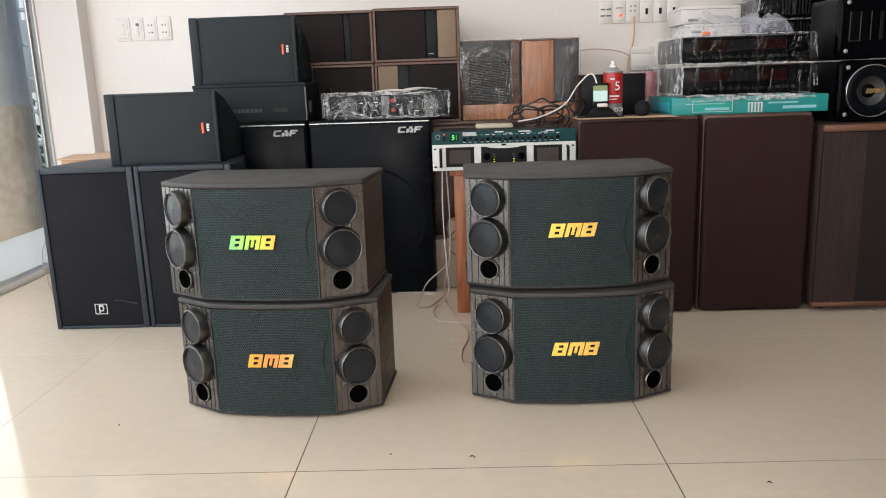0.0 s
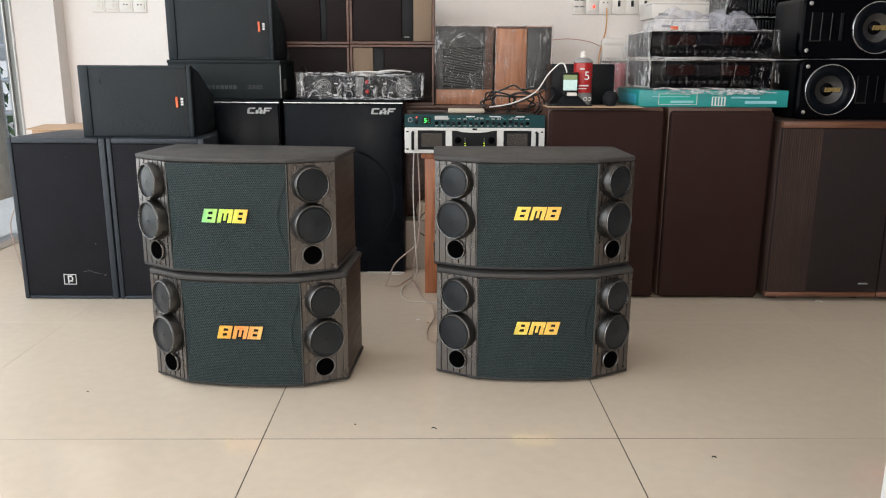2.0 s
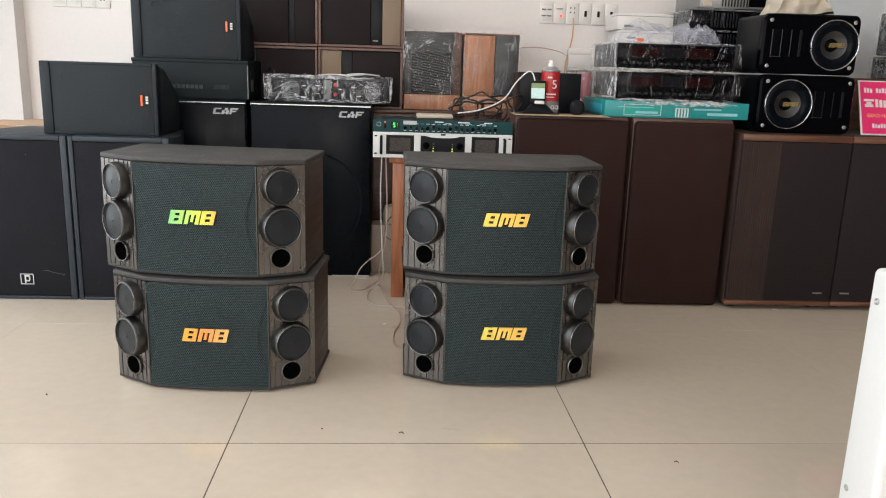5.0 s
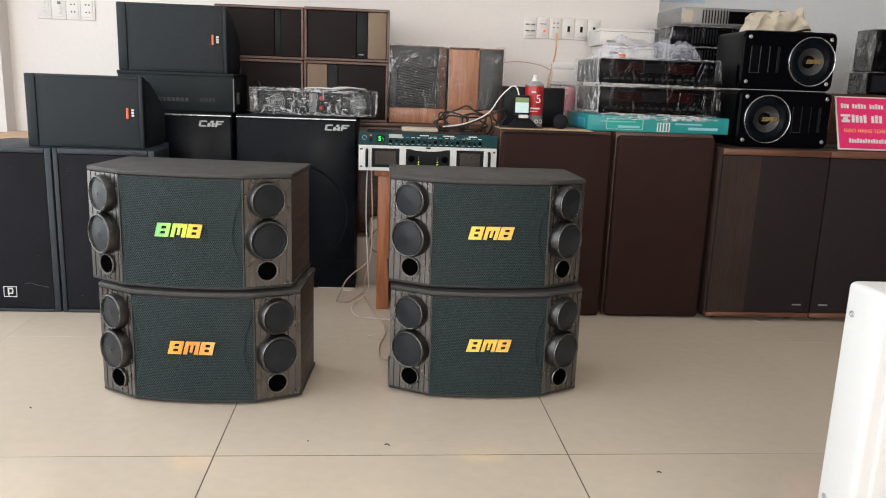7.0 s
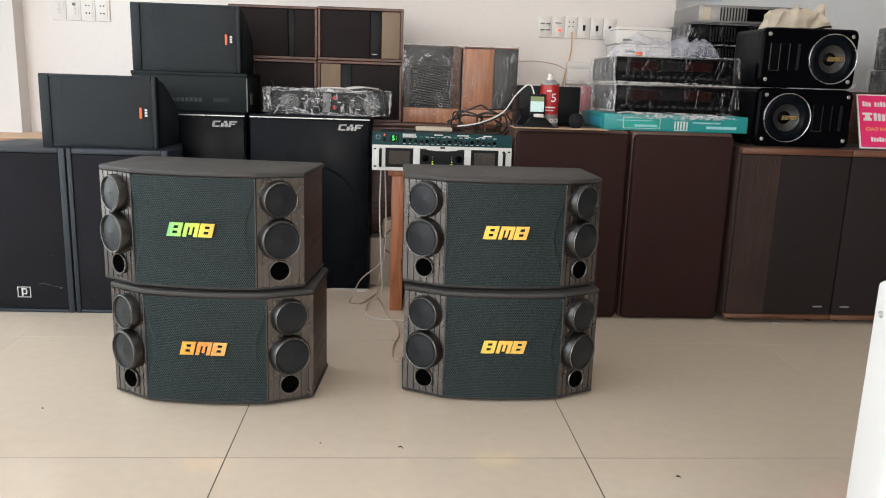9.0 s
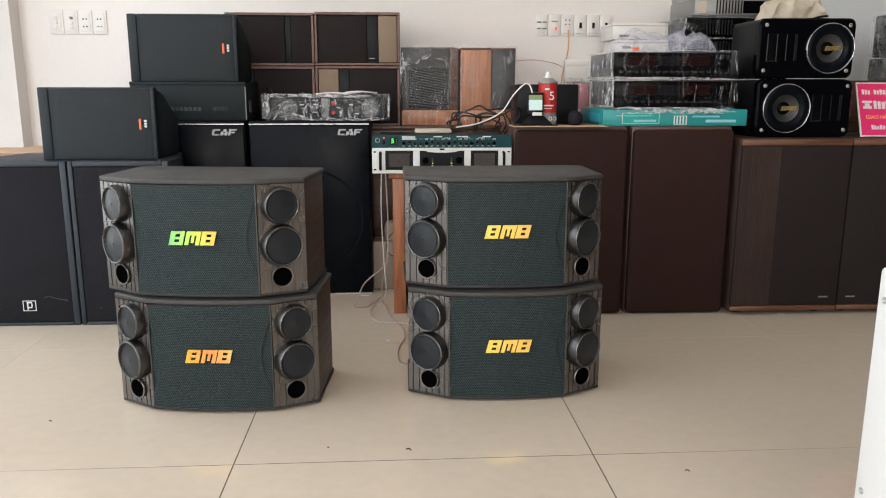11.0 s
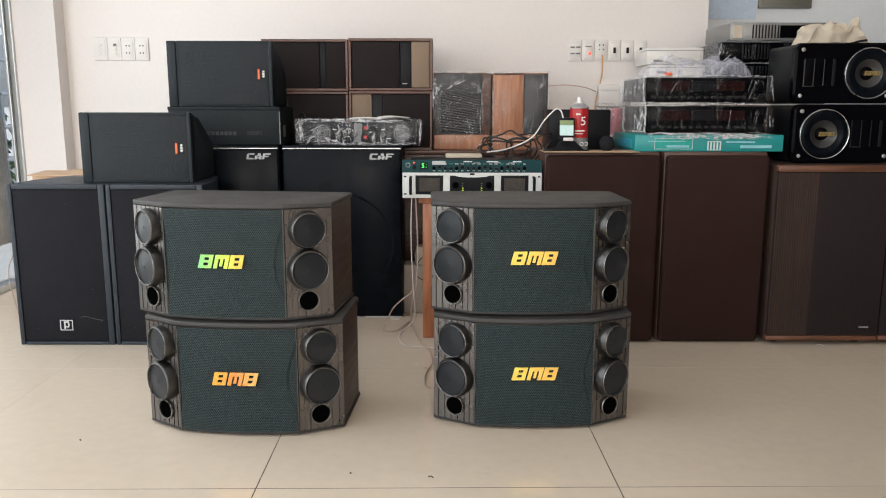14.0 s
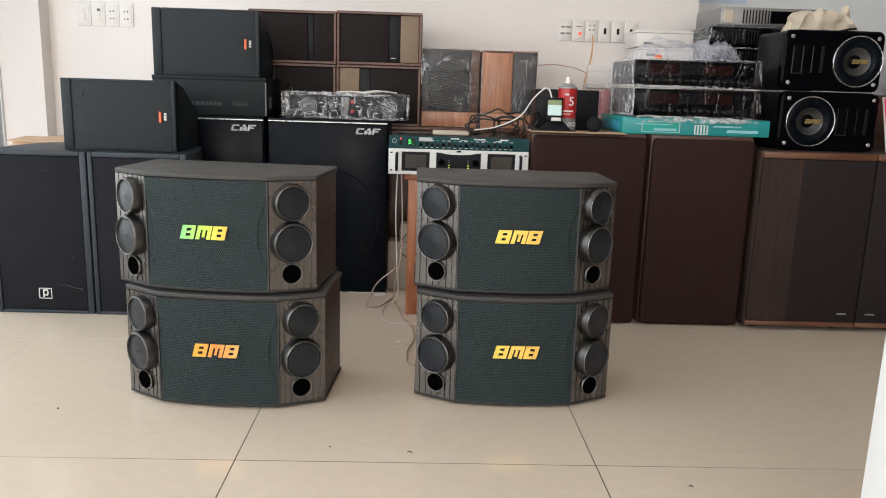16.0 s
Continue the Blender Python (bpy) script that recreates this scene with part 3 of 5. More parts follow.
def karaoke_speaker(foil_mat, foil_label, label, x, y, z, rz, high=SPK):
    s = thing("karaoke_speaker", label, "speaker", x, y, z, rz, group="stacked karaoke speakers")
    inner = [(px * 0.985, py + (0.008 if py < 0.1 else -0.004)) for px, py in OUT]
    part("cabinet", prism(inner, 0.012, high - 0.010, 0.004), VINYL_BROWN, s, "dark brown vinyl cabinet")
    for fx_, fy in ((-0.19, 0.06), (0.19, 0.06), (-0.21, 0.25), (0.21, 0.25)):
        part("foot", lathe([(0, 0), (0.016, 0), (0.017, 0.006), (0, 0.006)], pose(fx_, fy, 0), 14), BLACK, s)
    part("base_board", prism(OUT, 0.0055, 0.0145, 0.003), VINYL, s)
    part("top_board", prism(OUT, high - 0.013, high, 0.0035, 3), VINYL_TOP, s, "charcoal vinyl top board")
    # bowed mesh front with two pressed arcs
    nx, nz, z0, z1 = 130, 44, 0.0135, high - 0.0135
    bm = bmesh.new()
    grid = []
    for j in range(nz + 1):
        row = []
        for i in range(nx + 1):
            u = -1 + 2 * i / nx
            w = z0 + (z1 - z0) * j / nz
            yy = -0.0125 * (1 - u * u) - 0.001
            q = 2 * j / nz - 1
            edge = 1.0 - (0.16 * math.cos(math.pi / 2 * q / 0.74) ** 1.2 if abs(q) < 0.74 else 0.0)
            gap = edge - abs(u)
            yy -= 0.0022 * (max(0.0, min(1.0, gap * 24 + 0.5)) if abs(q) < 0.74 else 1.0)
            yy -= 0.0016 * math.exp(-(gap / 0.018) ** 2) if abs(q) < 0.70 else 0.0
            row.append(bm.verts.new((u * 0.151, yy, w)))
        grid.append(row)
    for j in range(nz):
        for i in range(nx):
            bm.faces.new((grid[j][i], grid[j][i + 1], grid[j + 1][i + 1], grid[j + 1][i]))
    part("front_grille", bm, GRILLE, s, "dark teal perforated steel grille")
    # grille's upright edge trims
    for sx in (-1, 1):
        part("grille_trim", rbox(sx * 0.153 - 0.0022, sx * 0.153 + 0.0022, -0.004, 0.012, z0, z1, 0.001, 1), RING, s)
        # fluted side baffle
        a, c = Vector((sx * 0.1555, 0.001)), Vector((sx * 0.2585, 0.0565))
        d = (c - a)
        nrm = Vector((abs(d.y) * sx, -abs(d.x))).normalized()
        prof = []
        grooves = (0.10, 0.23, 0.40, 0.56, 0.72, 0.88)
        gw = 0.014
        for g in grooves:
            for t, o in ((g - gw, 0.0), (g - gw * 0.8, -0.003), (g + gw * 0.8, -0.003), (g + gw, 0.0)):
                prof.append(a + d * t + nrm * o)
        prof = [a] + prof + [c]
        back = [c - nrm * 0.012, a - nrm * 0.012]
        part("side_baffle", prism([tuple(v) for v in prof + back], z0, z1), PANEL, s, "grey fluted side baffle", smooth=False)
        ang = math.degrees(math.atan2(nrm.x, -nrm.y))
        mid = a + d * 0.46

        def at(zz, lean=0.0):
            return pose(mid.x, mid.y, zz, 0, 0, ang + sx * lean) @ FRONT

        driver(s, at(0.232, 8), 0.0455, "tweeter")
        driver(s, at(0.1325, 7), 0.0512, "midrange_driver", 1.2)
        port = part("bass_port", lathe([(0.0245, 0.0), (0.0275, 0.0005), (0.0275, 0.004), (0.0255, 0.006), (0.0235, 0.005), (0.022, -0.001), (0.021, -0.0005)], at(0.0530)), RING, s)
        part("port_rim", lathe([(0.0274, 0.0040), (0.0262, 0.0066), (0.0246, 0.0064), (0.0238, 0.0048)], at(0.0530)), RIM, port)
        # Closed disc; the port's inner shade is put into its black colour.
        part("port_mouth", lathe([(0.0232, 0.0035), (0.0205, 0.0012), (0, 0.0012)], at(0.0530)), HOLE, port, "black disc for the dark inside of the port")
    badge(foil_mat, 0.116, 0.034, s, pose(0.002, -0.0205, 0.156), foil_label)
    return s


karaoke_speaker(GOLDOR, "orange-gold foil badge", "dark teal-fronted karaoke speaker under another on tiles", -0.506, 1.988, 0.0, -4.2)
karaoke_speaker(GOLDGR, "green to orange iridescent foil badge", "dark karaoke speaker with iridescent badge stacked on another", -0.529, 1.9994, SPK, -6.5)
karaoke_speaker(GOLD, "gold foil badge", "dark teal-fronted karaoke speaker under another on tiles", 0.2475, 2.0285, 0.0, 0.1)
karaoke_speaker(GOLD, "gold foil badge", "dark karaoke speaker with gold badge stacked on another", 0.2420, 2.0490, SPK, 1.0, 0.2925)

# ---- stage speakers by the glass ----


def stage_speaker(x, label, flaw):
    s = thing("stage_speaker", label, "speaker", x, 2.75, 0, 0, group="pair of stage speakers")
    w, h = 0.166, 0.568
    part("cabinet", prism([(-w, 0.02), (w, 0.02), (w, 0.16), (0.115, 0.37), (-0.115, 0.37), (-w, 0.16)], 0.0, h, 0.008), BLUEBLACK, s, "rough blue-black painted cabinet")
    bm = bmesh.new()
    for q in ((-w, -w + 0.016, 0, 0.03, 0, h), (w - 0.022, w, 0, 0.03, 0, h), (-w + 0.016, w - 0.022, 0, 0.03, h - 0.018, h), (-w + 0.016, w - 0.022, 0, 0.03, 0, 0.012)):
        box(bm, *q)
    part("front_frame", bevel(bm, 0.004), BLUEBLACK, s)
    part("foam_grille", rbox(-w + 0.017, w - 0.023, 0.004, 0.028, 0.013, h - 0.019, 0.003), FOAM, s, "black foam grille")
    b = part("badge", rbox(-0.024, 0.024, 0.002, 0.007, 0.052, 0.092, 0.002), BLACK, s)
    bm = bmesh.new()
    for q in ((-0.022, 0.022, 0, 0.003, 0.0885, 0.0905), (-0.022, 0.022, 0, 0.003, 0.0535, 0.0555), (-0.022, -0.02, 0, 0.003, 0.0555, 0.0885), (0.02, 0.022, 0, 0.003, 0.0555, 0.0885), (-0.008, -0.004, 0, 0.003, 0.058, 0.086), (-0.004, 0.008, 0, 0.003, 0.081, 0.086), (-0.004, 0.008, 0, 0.003, 0.064, 0.068), (0.006, 0.010, 0, 0.003, 0.069, 0.080)):
        box(bm, *q)
    part("badge_mark", bm, PRINT, b, smooth=False)
    if flaw:
        part("scratch", tube([(0.05, 0.0036, 0.10), (0.07, 0.0034, 0.103), (0.085, 0.0036, 0.098), (0.11, 0.0034, 0.092), (0.128, 0.0036, 0.09), (0.12, 0.0036, 0.086)], 0.0005, 4), GREYPRINT, s, "pale scratch across the foam")
    for zz, xx in ((0.06, -0.1), (0.2, 0.1), (0.5, 0.03)):
        part("lint", rbox(xx, xx + 0.002, 0.0030, 0.006, zz, zz + 0.002, 0.0005, 1), GREYPRINT, s)
    return s


stage_speaker(-1.309, "tall blue-black stage speaker with scratched foam front", True)
stage_speaker(-0.972, "tall blue-black stage speaker beside its twin", False)


def monitor_speaker(x, y, z, rz, w, h, label, rx=0.0):
    s = thing("wide_speaker", label, "speaker", x, y, z, rz, group="pair of grey wide speakers", rx=rx)
    turn = Matrix(((0, 0, 1, 0), (1, 0, 0, 0), (0, 1, 0, 0), (0, 0, 0, 1)))
    bm = prism([(0.012, 0.0), (0.25, 0.0), (0.27, 0.02), (0.27, h * 0.52), (0.25, h * 0.58), (0.10, h * 0.93), (0.012, h)], -w, w, 0.008, 3)
    bmesh.ops.transform(bm, matrix=turn, verts=bm.verts)
    part("cabinet", bm, JBODY, s, "charcoal moulded cabinet")
    bm = bmesh.new()
    for q in ((-w, -w + 0.034, 0.002, 0.04, 0, h), (w - 0.014, w, 0.002, 0.04, 0, h), (-w + 0.034, w - 0.014, 0.002, 0.04, h - 0.012, h), (-w + 0.034, w - 0.014, 0.002, 0.04, 0, 0.012)):
        box(bm, *q)
    part("front_frame", bevel(bm, 0.004), JBODY, s)
    bm = bmesh.new()
    n = 24
    lo = []
    for i in range(n + 1):
        u = -1 + 2 * i / n
        yy = 0.006 - 0.010 * (1 - u ** 4)
        lo.append((bm.verts.new((0.010 + u * (w - 0.025), yy, 0.010)), bm.verts.new((0.010 + u * (w - 0.025), yy, h - 0.010))))
    for a, c in zip(lo, lo[1:]):
        bm.faces.new((a[0], c[0], c[1], a[1]))
    part("front_grille", bm, JGRILLE, s, "grey-green perforated grille")
    part("badge", rbox(w - 0.054, w - 0.046, -0.0045, 0.004, h * 0.42, h * 0.57, 0.001, 1), ORANGE, s, "orange badge bar")
    bm = bmesh.new()
    for k in range(3):
        box(bm, w - 0.037, w - 0.029, -0.0025, 0.006, h * 0.45 + k * 0.009, h * 0.45 + k * 0.009 + 0.0068)
    part("badge_print", bm, PRINT, s, "pale printed bars")
    part("emblem", lathe([(0.013, 0.004), (0.013, 0.006), (0.0115, 0.006), (0.0115, 0.004)], pose(-w * 0.55, 0.003, h * 0.78) @ FRONT, 20), JBODY, s)
    return s


monitor_speaker(-1.045, 2.805, 0.568, 0, 0.191, 0.241, "charcoal speaker lying sideways across two stage speakers")
monitor_speaker(-0.834, 3.13, 0.830, 0, 0.199, 0.245, "charcoal speaker lying on a black case")

case = thing("flight_case", "dark leatherette speaker carton under a charcoal speaker", "case", -0.826, 3.13, 0.684)
part("body", rbox(-0.214, 0.214, 0, 0.34, 0, 0.141, 0.006), CASE, case)
part("lid_edge", rbox(-0.215, 0.215, -0.002, 0.341, 0.132, 0.146, 0.003), CASE, case)
part("end_label", rbox(0.2145, 0.2165, 0.05, 0.10, 0.03, 0.075, 0.001, 1), GREYPRINT, case)
part("corner_seam", rbox(0.211, 0.2155, -0.0015, 0.003, 0.004, 0.128, 0.001, 1), GREYPRINT, case)
bm = bmesh.new()
for k in range(9):
    box(bm, -0.10 + k * 0.0165, -0.10 + k * 0.0165 + 0.012, -0.001, 0.002, 0.038, 0.052)
part("print", bm, CASEPRINT, case)
text("lettering", "SERIES", 0.021, CASEPRINT, case, pose(0.115, -0.0008, 0.045) @ FRONT)


def sub_speaker(x, w, label):
    s = thing("subwoofer", label, "subwoofer", x, 3.12, 0, group="pair of black subwoofers")
    part("cabinet", rbox(-w, w, 0.006, 0.46, 0, 0.684, 0.006), CAFM, s)
    part("front_grille", rbox(-w + 0.004, w - 0.004, -0.004, 0.014, 0.006, 0.668, 0.005), CAFM, s, "satin black steel grille")
    part("top_trim", rbox(-w + 0.003, w - 0.003, -0.003, 0.004, 0.670, 0.6745, 0.001, 1), SILVER, s, "thin silver trim")
    part("base_trim", rbox(-w + 0.003, w - 0.003, -0.003, 0.004, 0.001, 0.005, 0.001, 1), SILVER, s, "thin silver trim")
    part("cone", lathe([(0.20, 0.0042), (0.195, 0.0046), (0.19, 0.0042)], pose(0.0, 0, 0.30) @ FRONT, 48), CAFM, s)
    badge(DULLSILVER, 0.092, 0.023, s, pose(w - 0.076, -0.005, 0.642), "silver badge plate", True)
    return s


sub_speaker(-0.376, 0.231, "tall black subwoofer with silver trim")
sub_speaker(-0.849, 0.230, "black subwoofer under a speaker carton")

# wrapped power amplifier on the subwoofer
amp = thing("wrapped_amplifier", "steel power amplifier wrapped in clear film on a subwoofer", "amplifier", -0.311, 3.17, 0.684, 0)
part("chassis", rbox(-0.215, 0.215, 0.005, 0.33, 0.004, 0.088, 0.003), BLACK, amp)
for sx in (-0.145, 0.165):
    fan = part("fan", lathe([(0.036, 0), (0.036, 0.005), (0.033, 0.006), (0.031, 0.002)], pose(sx, 0.005, 0.046) @ FRONT, 28), LOUVRE, amp)
    for r in (0.008, 0.015, 0.022, 0.029):
        part("guard_ring", lathe([(r + 0.0007, 0.003), (r + 0.0007, 0.0055), (r - 0.0007, 0.0055), (r - 0.0007, 0.003)], pose(sx, 0.005, 0.046) @ FRONT, 28), DULLSILVER, fan)
for k, (xx, zz) in enumerate(((0.025, 0.066), (0.025, 0.03), (0.055, 0.066), (0.055, 0.03))):
    part("terminal", lathe([(0.008, 0), (0.008, 0.018), (0.005, 0.022), (0, 0.022)], pose(xx, 0.005, zz) @ FRONT, 14), RED if k in (0, 1) else BLACK, amp)
for xx in (-0.085, -0.055, -0.02, 0.09, 0.115):
    part("socket", lathe([(0.011, 0), (0.011, 0.006), (0.008, 0.006), (0.007, 0.001), (0, 0.001)], pose(xx, 0.005, 0.04) @ FRONT, 16), LOUVRE, amp)
part("terminal_panel", rbox(-0.022, 0.005, 0.003, 0.006, 0.012, 0.084, 0.001, 1), GREYPRINT, amp)
for a, c, zz in ((-0.052, -0.034, 0.060), (-0.052, -0.038, 0.030), (0.036, 0.048, 0.048), (0.085, 0.100, 0.058), (0.105, 0.122, 0.024), (-0.105, -0.090, 0.058)):
    part("printed_bar", rbox(a, c, 0.003, 0.006, zz, zz + 0.003, 0.0004, 1), PRINT, amp)
part("film", crumpled(-0.228, 0.238, -0.020, 0.34, 0.0, 0.098, 0.011, 26, 30, 3.0), FILMDENSE, amp, "crinkled clear stretch film")
part("film_fold", folds([((-0.226, -0.024, 0.004), (-0.226, -0.024, 0.098), 0.012, 5, 0.012), ((0.236, -0.024, 0.004), (0.236, -0.024, 0.096), 0.010, 4, 0.012),
                         ((-0.225, -0.024, 0.094), (0.235, -0.024, 0.094), 0.008, 5, 0.006), ((-0.225, -0.026, 0.006), (0.235, -0.026, 0.006), 0.008, 4, 0.005),
                         ((-0.22, -0.027, 0.010), (-0.12, -0.027, 0.090), 0.006, 7, 0.030), ((-0.06, -0.027, 0.090), (-0.04, -0.027, 0.010), 0.006, 6, 0.030),
                         ((0.11, -0.027, 0.085), (0.21, -0.027, 0.012), 0.005, 8, 0.030), ((-0.15, -0.027, 0.03), (-0.07, -0.027, 0.008), 0.009, 4, 0.010)], 4), FOLD, amp, "milky gathered film")
part("film_end", crumpled(-0.250, -0.222, 0.0, 0.30, 0.006, 0.100, 0.008, 10, 30, 8.0), ENDFILM, amp, "milky gathered film")
part("power_cord", tube([(-0.06, 0.18, 0.099), (0.0, 0.10, 0.104), (0.08, 0.06, 0.103), (0.13, 0.10, 0.108), (0.06, 0.16, 0.105), (0.12, 0.05, 0.110), (0.19, 0.09, 0.104)], 0.003), CABLEW, amp)

# ---- wooden bookshelf speakers by the wall ----
base = thing("storage_cabinet", "dark brown wooden cabinet against the wall under bookshelf speakers", "cabinet", -0.12, 3.40, 0)
part("body", rbox(-0.62, 0.62, 0.0, 0.39, 0, 0.635, 0.005), WOODDARK, base)
part("top", rbox(-0.625, 0.625, -0.006, 0.392, 0.635, 0.652, 0.004), WOODDARK, base)


def bookshelf_speaker(x, z, w, h, tan, div, label, dy=0.0):
    s = thing("bookshelf_speaker", label, "speaker", x, 3.40 + dy, z, group="stacked walnut bookshelf speakers")
    t = 0.011
    bm = bmesh.new()
    for q in ((-w, w, 0, 0.24, h - t, h), (-w, w, 0, 0.24, 0, t), (-w, -w + t, 0, 0.24, t, h - t), (w - t, w, 0, 0.24, t, h - t)):
        box(bm, *q)
    part("cabinet", bevel(bm, 0.0015, 1), WOODRED, s, "reddish walnut veneer shell")
    part("back_panel", rbox(-w + t, w - t, 0.03, 0.235, t, h - t, 0.002, 1), BLACK, s)
    x0, x1 = -w + t, w - t
    spans = []
    if tan > 0:
        spans = [(x0, x1 - tan - 0.046, DARKCLOTH, "grille_cloth"), (x1 - tan, x1, TANCLOTH, "tan_panel")]
        bar = (x1 - tan - 0.046, x1 - tan)
    elif tan < 0:
        spans = [(x0, x0 - tan, TANCLOTH, "tan_panel"), (x0 - tan + 0.044, x1, DARKCLOTH, "grille_cloth")]
        bar = (x0 - tan, x0 - tan + 0.044)
    else:
        spans = [(x0, div - 0.012, DARKCLOTH, "grille_cloth"), (div + 0.012, x1, DARKCLOTH, "grille_cloth")]
        bar = (div - 0.012, div + 0.012)
    for a, c, mm, nm in spans:
        part(nm, rbox(a + 0.001, c - 0.001, 0.006, 0.03, t + 0.001, h - t - 0.001, 0.004), mm, s)
    part("divider", rbox(bar[0], bar[1], 0.012, 0.03, t, h - t, 0.002), BLACK, s)
    part("badge", rbox(bar[0] + 0.008 if tan else x0 + 0.02, (bar[0] + 0.03) if tan else x0 + 0.045, 0.0045, 0.013, t + 0.016, t + 0.019, 0.0005, 1), DULLSILVER, s)
    if tan:
        part("sticker", rbox(-0.012 if tan > 0 else 0.06, 0.0 if tan > 0 else 0.072, 0.06, 0.075, h - 0.0005, h + 0.0008, 0.0002, 1), PRINT, s)
    return s


bookshelf_speaker(-0.2015, 0.898, 0.174, 0.211, 0.078, 0, "walnut bookshelf speaker with tan side panel on top of another")
bookshelf_speaker(-0.5555, 0.896, 0.178, 0.209, 0, 0.072, "walnut bookshelf speaker with black cloth on top of another")
bookshelf_speaker(-0.203, 0.652, 0.174, 0.244, -0.085, 0, "walnut bookshelf speaker with tan panel under another")
bookshelf_speaker(-0.5575, 0.652, 0.178, 0.242, 0, -0.085, "walnut bookshelf speaker with black cloth under another")


def wrapped_bookshelf(x, open_side, label):
    s = thing("wrapped_speaker", label, "speaker", x, 3.42, 0.652, group="film-wrapped wooden speakers")
    w, h = (0.116 if open_side else 0.120), 0.321
    part("cabinet", rbox(-w, w, 0.01, 0.24, 0, h, 0.004), WOODORANGE if open_side else WOODDARK, s, "orange wood veneer cabinet")
    if open_side:
        part("front_board", rbox(-w + 0.003, 0.012, 0.0, 0.012, 0.066, h - 0.010, 0.003), WOODORANGE, s)
        part("top_strip", rbox(-w + 0.003, 0.012, 0.002, 0.012, h - 0.009, h - 0.001, 0.002), WOODDARK, s)
        part("grille", rbox(0.014, w - 0.003, -0.004, 0.012, 0.066, h - 0.004, 0.004), LOUVRE, s)
        part("foot_board", rbox(-w + 0.003, w - 0.003, 0.0, 0.012, 0.002, 0.064, 0.003), WOODORANGE, s)
    else:
        part("front_board", rbox(-w + 0.003, w - 0.003, 0.0, 0.012, 0.002, 0.064, 0.003), WOODORANGE, s)
        part("front_panel", rbox(-w + 0.003, w - 0.036, 0.004, 0.012, 0.066, h - 0.004, 0.003), LOUVRE, s)
        part("louvre_backing", rbox(-0.088, 0.078, 0.002, 0.006, 0.072, 0.238, 0.002, 1), BLACK, s)
        for k in range(19):
            zz = 0.080 + 0.0104 * k
            half = 0.083 if zz < 0.232 else 0.083 * max(0.12, 1 - (zz - 0.232) / 0.052)
            part("louvre", rbox(-half, half, -0.004, 0.004, -0.0028, 0.0028, 0.0012, 1, pose(-0.005, 0, zz, 0, 7.0 + 0.4 * k, 0)), LOUVRE, s)
    part("film", crumpled(-w - 0.002, w + 0.002, -0.010, 0.246, 0.0, h + 0.006, 0.005, 18, 22, x * 9), FILMMID, s, "crinkled clear stretch film")
    e, y = w + 0.001, -0.015
    if open_side:
        streaks = [((-e, y, 0.0), (-e, y, h), 0.004, 3, 0.003), ((e, y, 0.0), (e, y, h), 0.004, 5, 0.010), ((0.085, y, h * 0.85), (0.012, y, 0.05), 0.0026, 7, 0.030), ((-0.06, y, h), (-0.075, y, 0.10), 0.0018, 7, 0.035), ((-e, y, h), (e, y, h + 0.002), 0.003, 2, 0.003), ((0.0, y, 0.09), (0.05, y, 0.01), 0.003, 6, 0.03)]
    else:
        streaks = [((-e, y, 0.12), (-e + 0.006, y, h), 0.010, 5, 0.008), ((-e, y, h - 0.03), (-e + 0.03, y, 0.20), 0.011, 5, 0.010), ((-0.07, y, 0.245), (0.0, y, 0.295), 0.006, 5, 0.012), ((0.02, y, 0.29), (0.085, y, 0.25), 0.003, 4, 0.010), ((-e, y, h), (e, y, h), 0.004, 3, 0.004), ((0.085, y, 0.30), (0.08, y, 0.05), 0.002, 5, 0.014), ((-0.06, y, 0.2), (-0.075, y, 0.08), 0.002, 4, 0.04)]
    part("film_fold", folds(streaks, int(x * 100)), FOLDSOFT if open_side else FOLD, s, "bright creases of gathered film")
    return s


wrapped_bookshelf(0.096, False, "film-wrapped wooden speaker with arched louvred front")
wrapped_bookshelf(0.3415, True, "film-wrapped speaker with orange wood and dark cloth")
# back cabinet on the other side of the table
base2 = thing("storage_cabinet", "dark brown wooden cabinet behind covered loudspeakers", "cabinet", 0.78, 3.30, 0)
part("body", rbox(-0.22, 0.24, 0.0, 0.42, 0, 0.66, 0.005), WOODDARK, base2)

# ---- rack table ----
table = thing("rack_table", "varnished orange-brown wooden table holding rack units", "table", 0.114, 2.826, 0)
part("tabletop", rbox(-0.185, 0.235, 0.0, 0.48, 0.496, 0.518, 0.004), TABLE, table)
for lx in (-0.172, 0.182):
    part("side_panel", rbox(lx, lx + 0.045, 0.012, 0.46, 0.0, 0.496, 0.004), TABLE, table)
part("apron", rbox(-0.127, 0.182, 0.03, 0.05, 0.42, 0.496, 0.003), TABLE, table)
part("shelf", rbox(-0.127, 0.182, 0.06, 0.44, 0.12, 0.14, 0.003), TABLE, table)

pa = thing("power_amplifier", "silver-fronted rack power amplifier on the wooden table", "amplifier", 0.115, 2.795, 0.518)
part("chassis", rbox(-0.218, 0.218, 0.006, 0.40, 0.001, 0.087, 0.003), BLACK, pa)
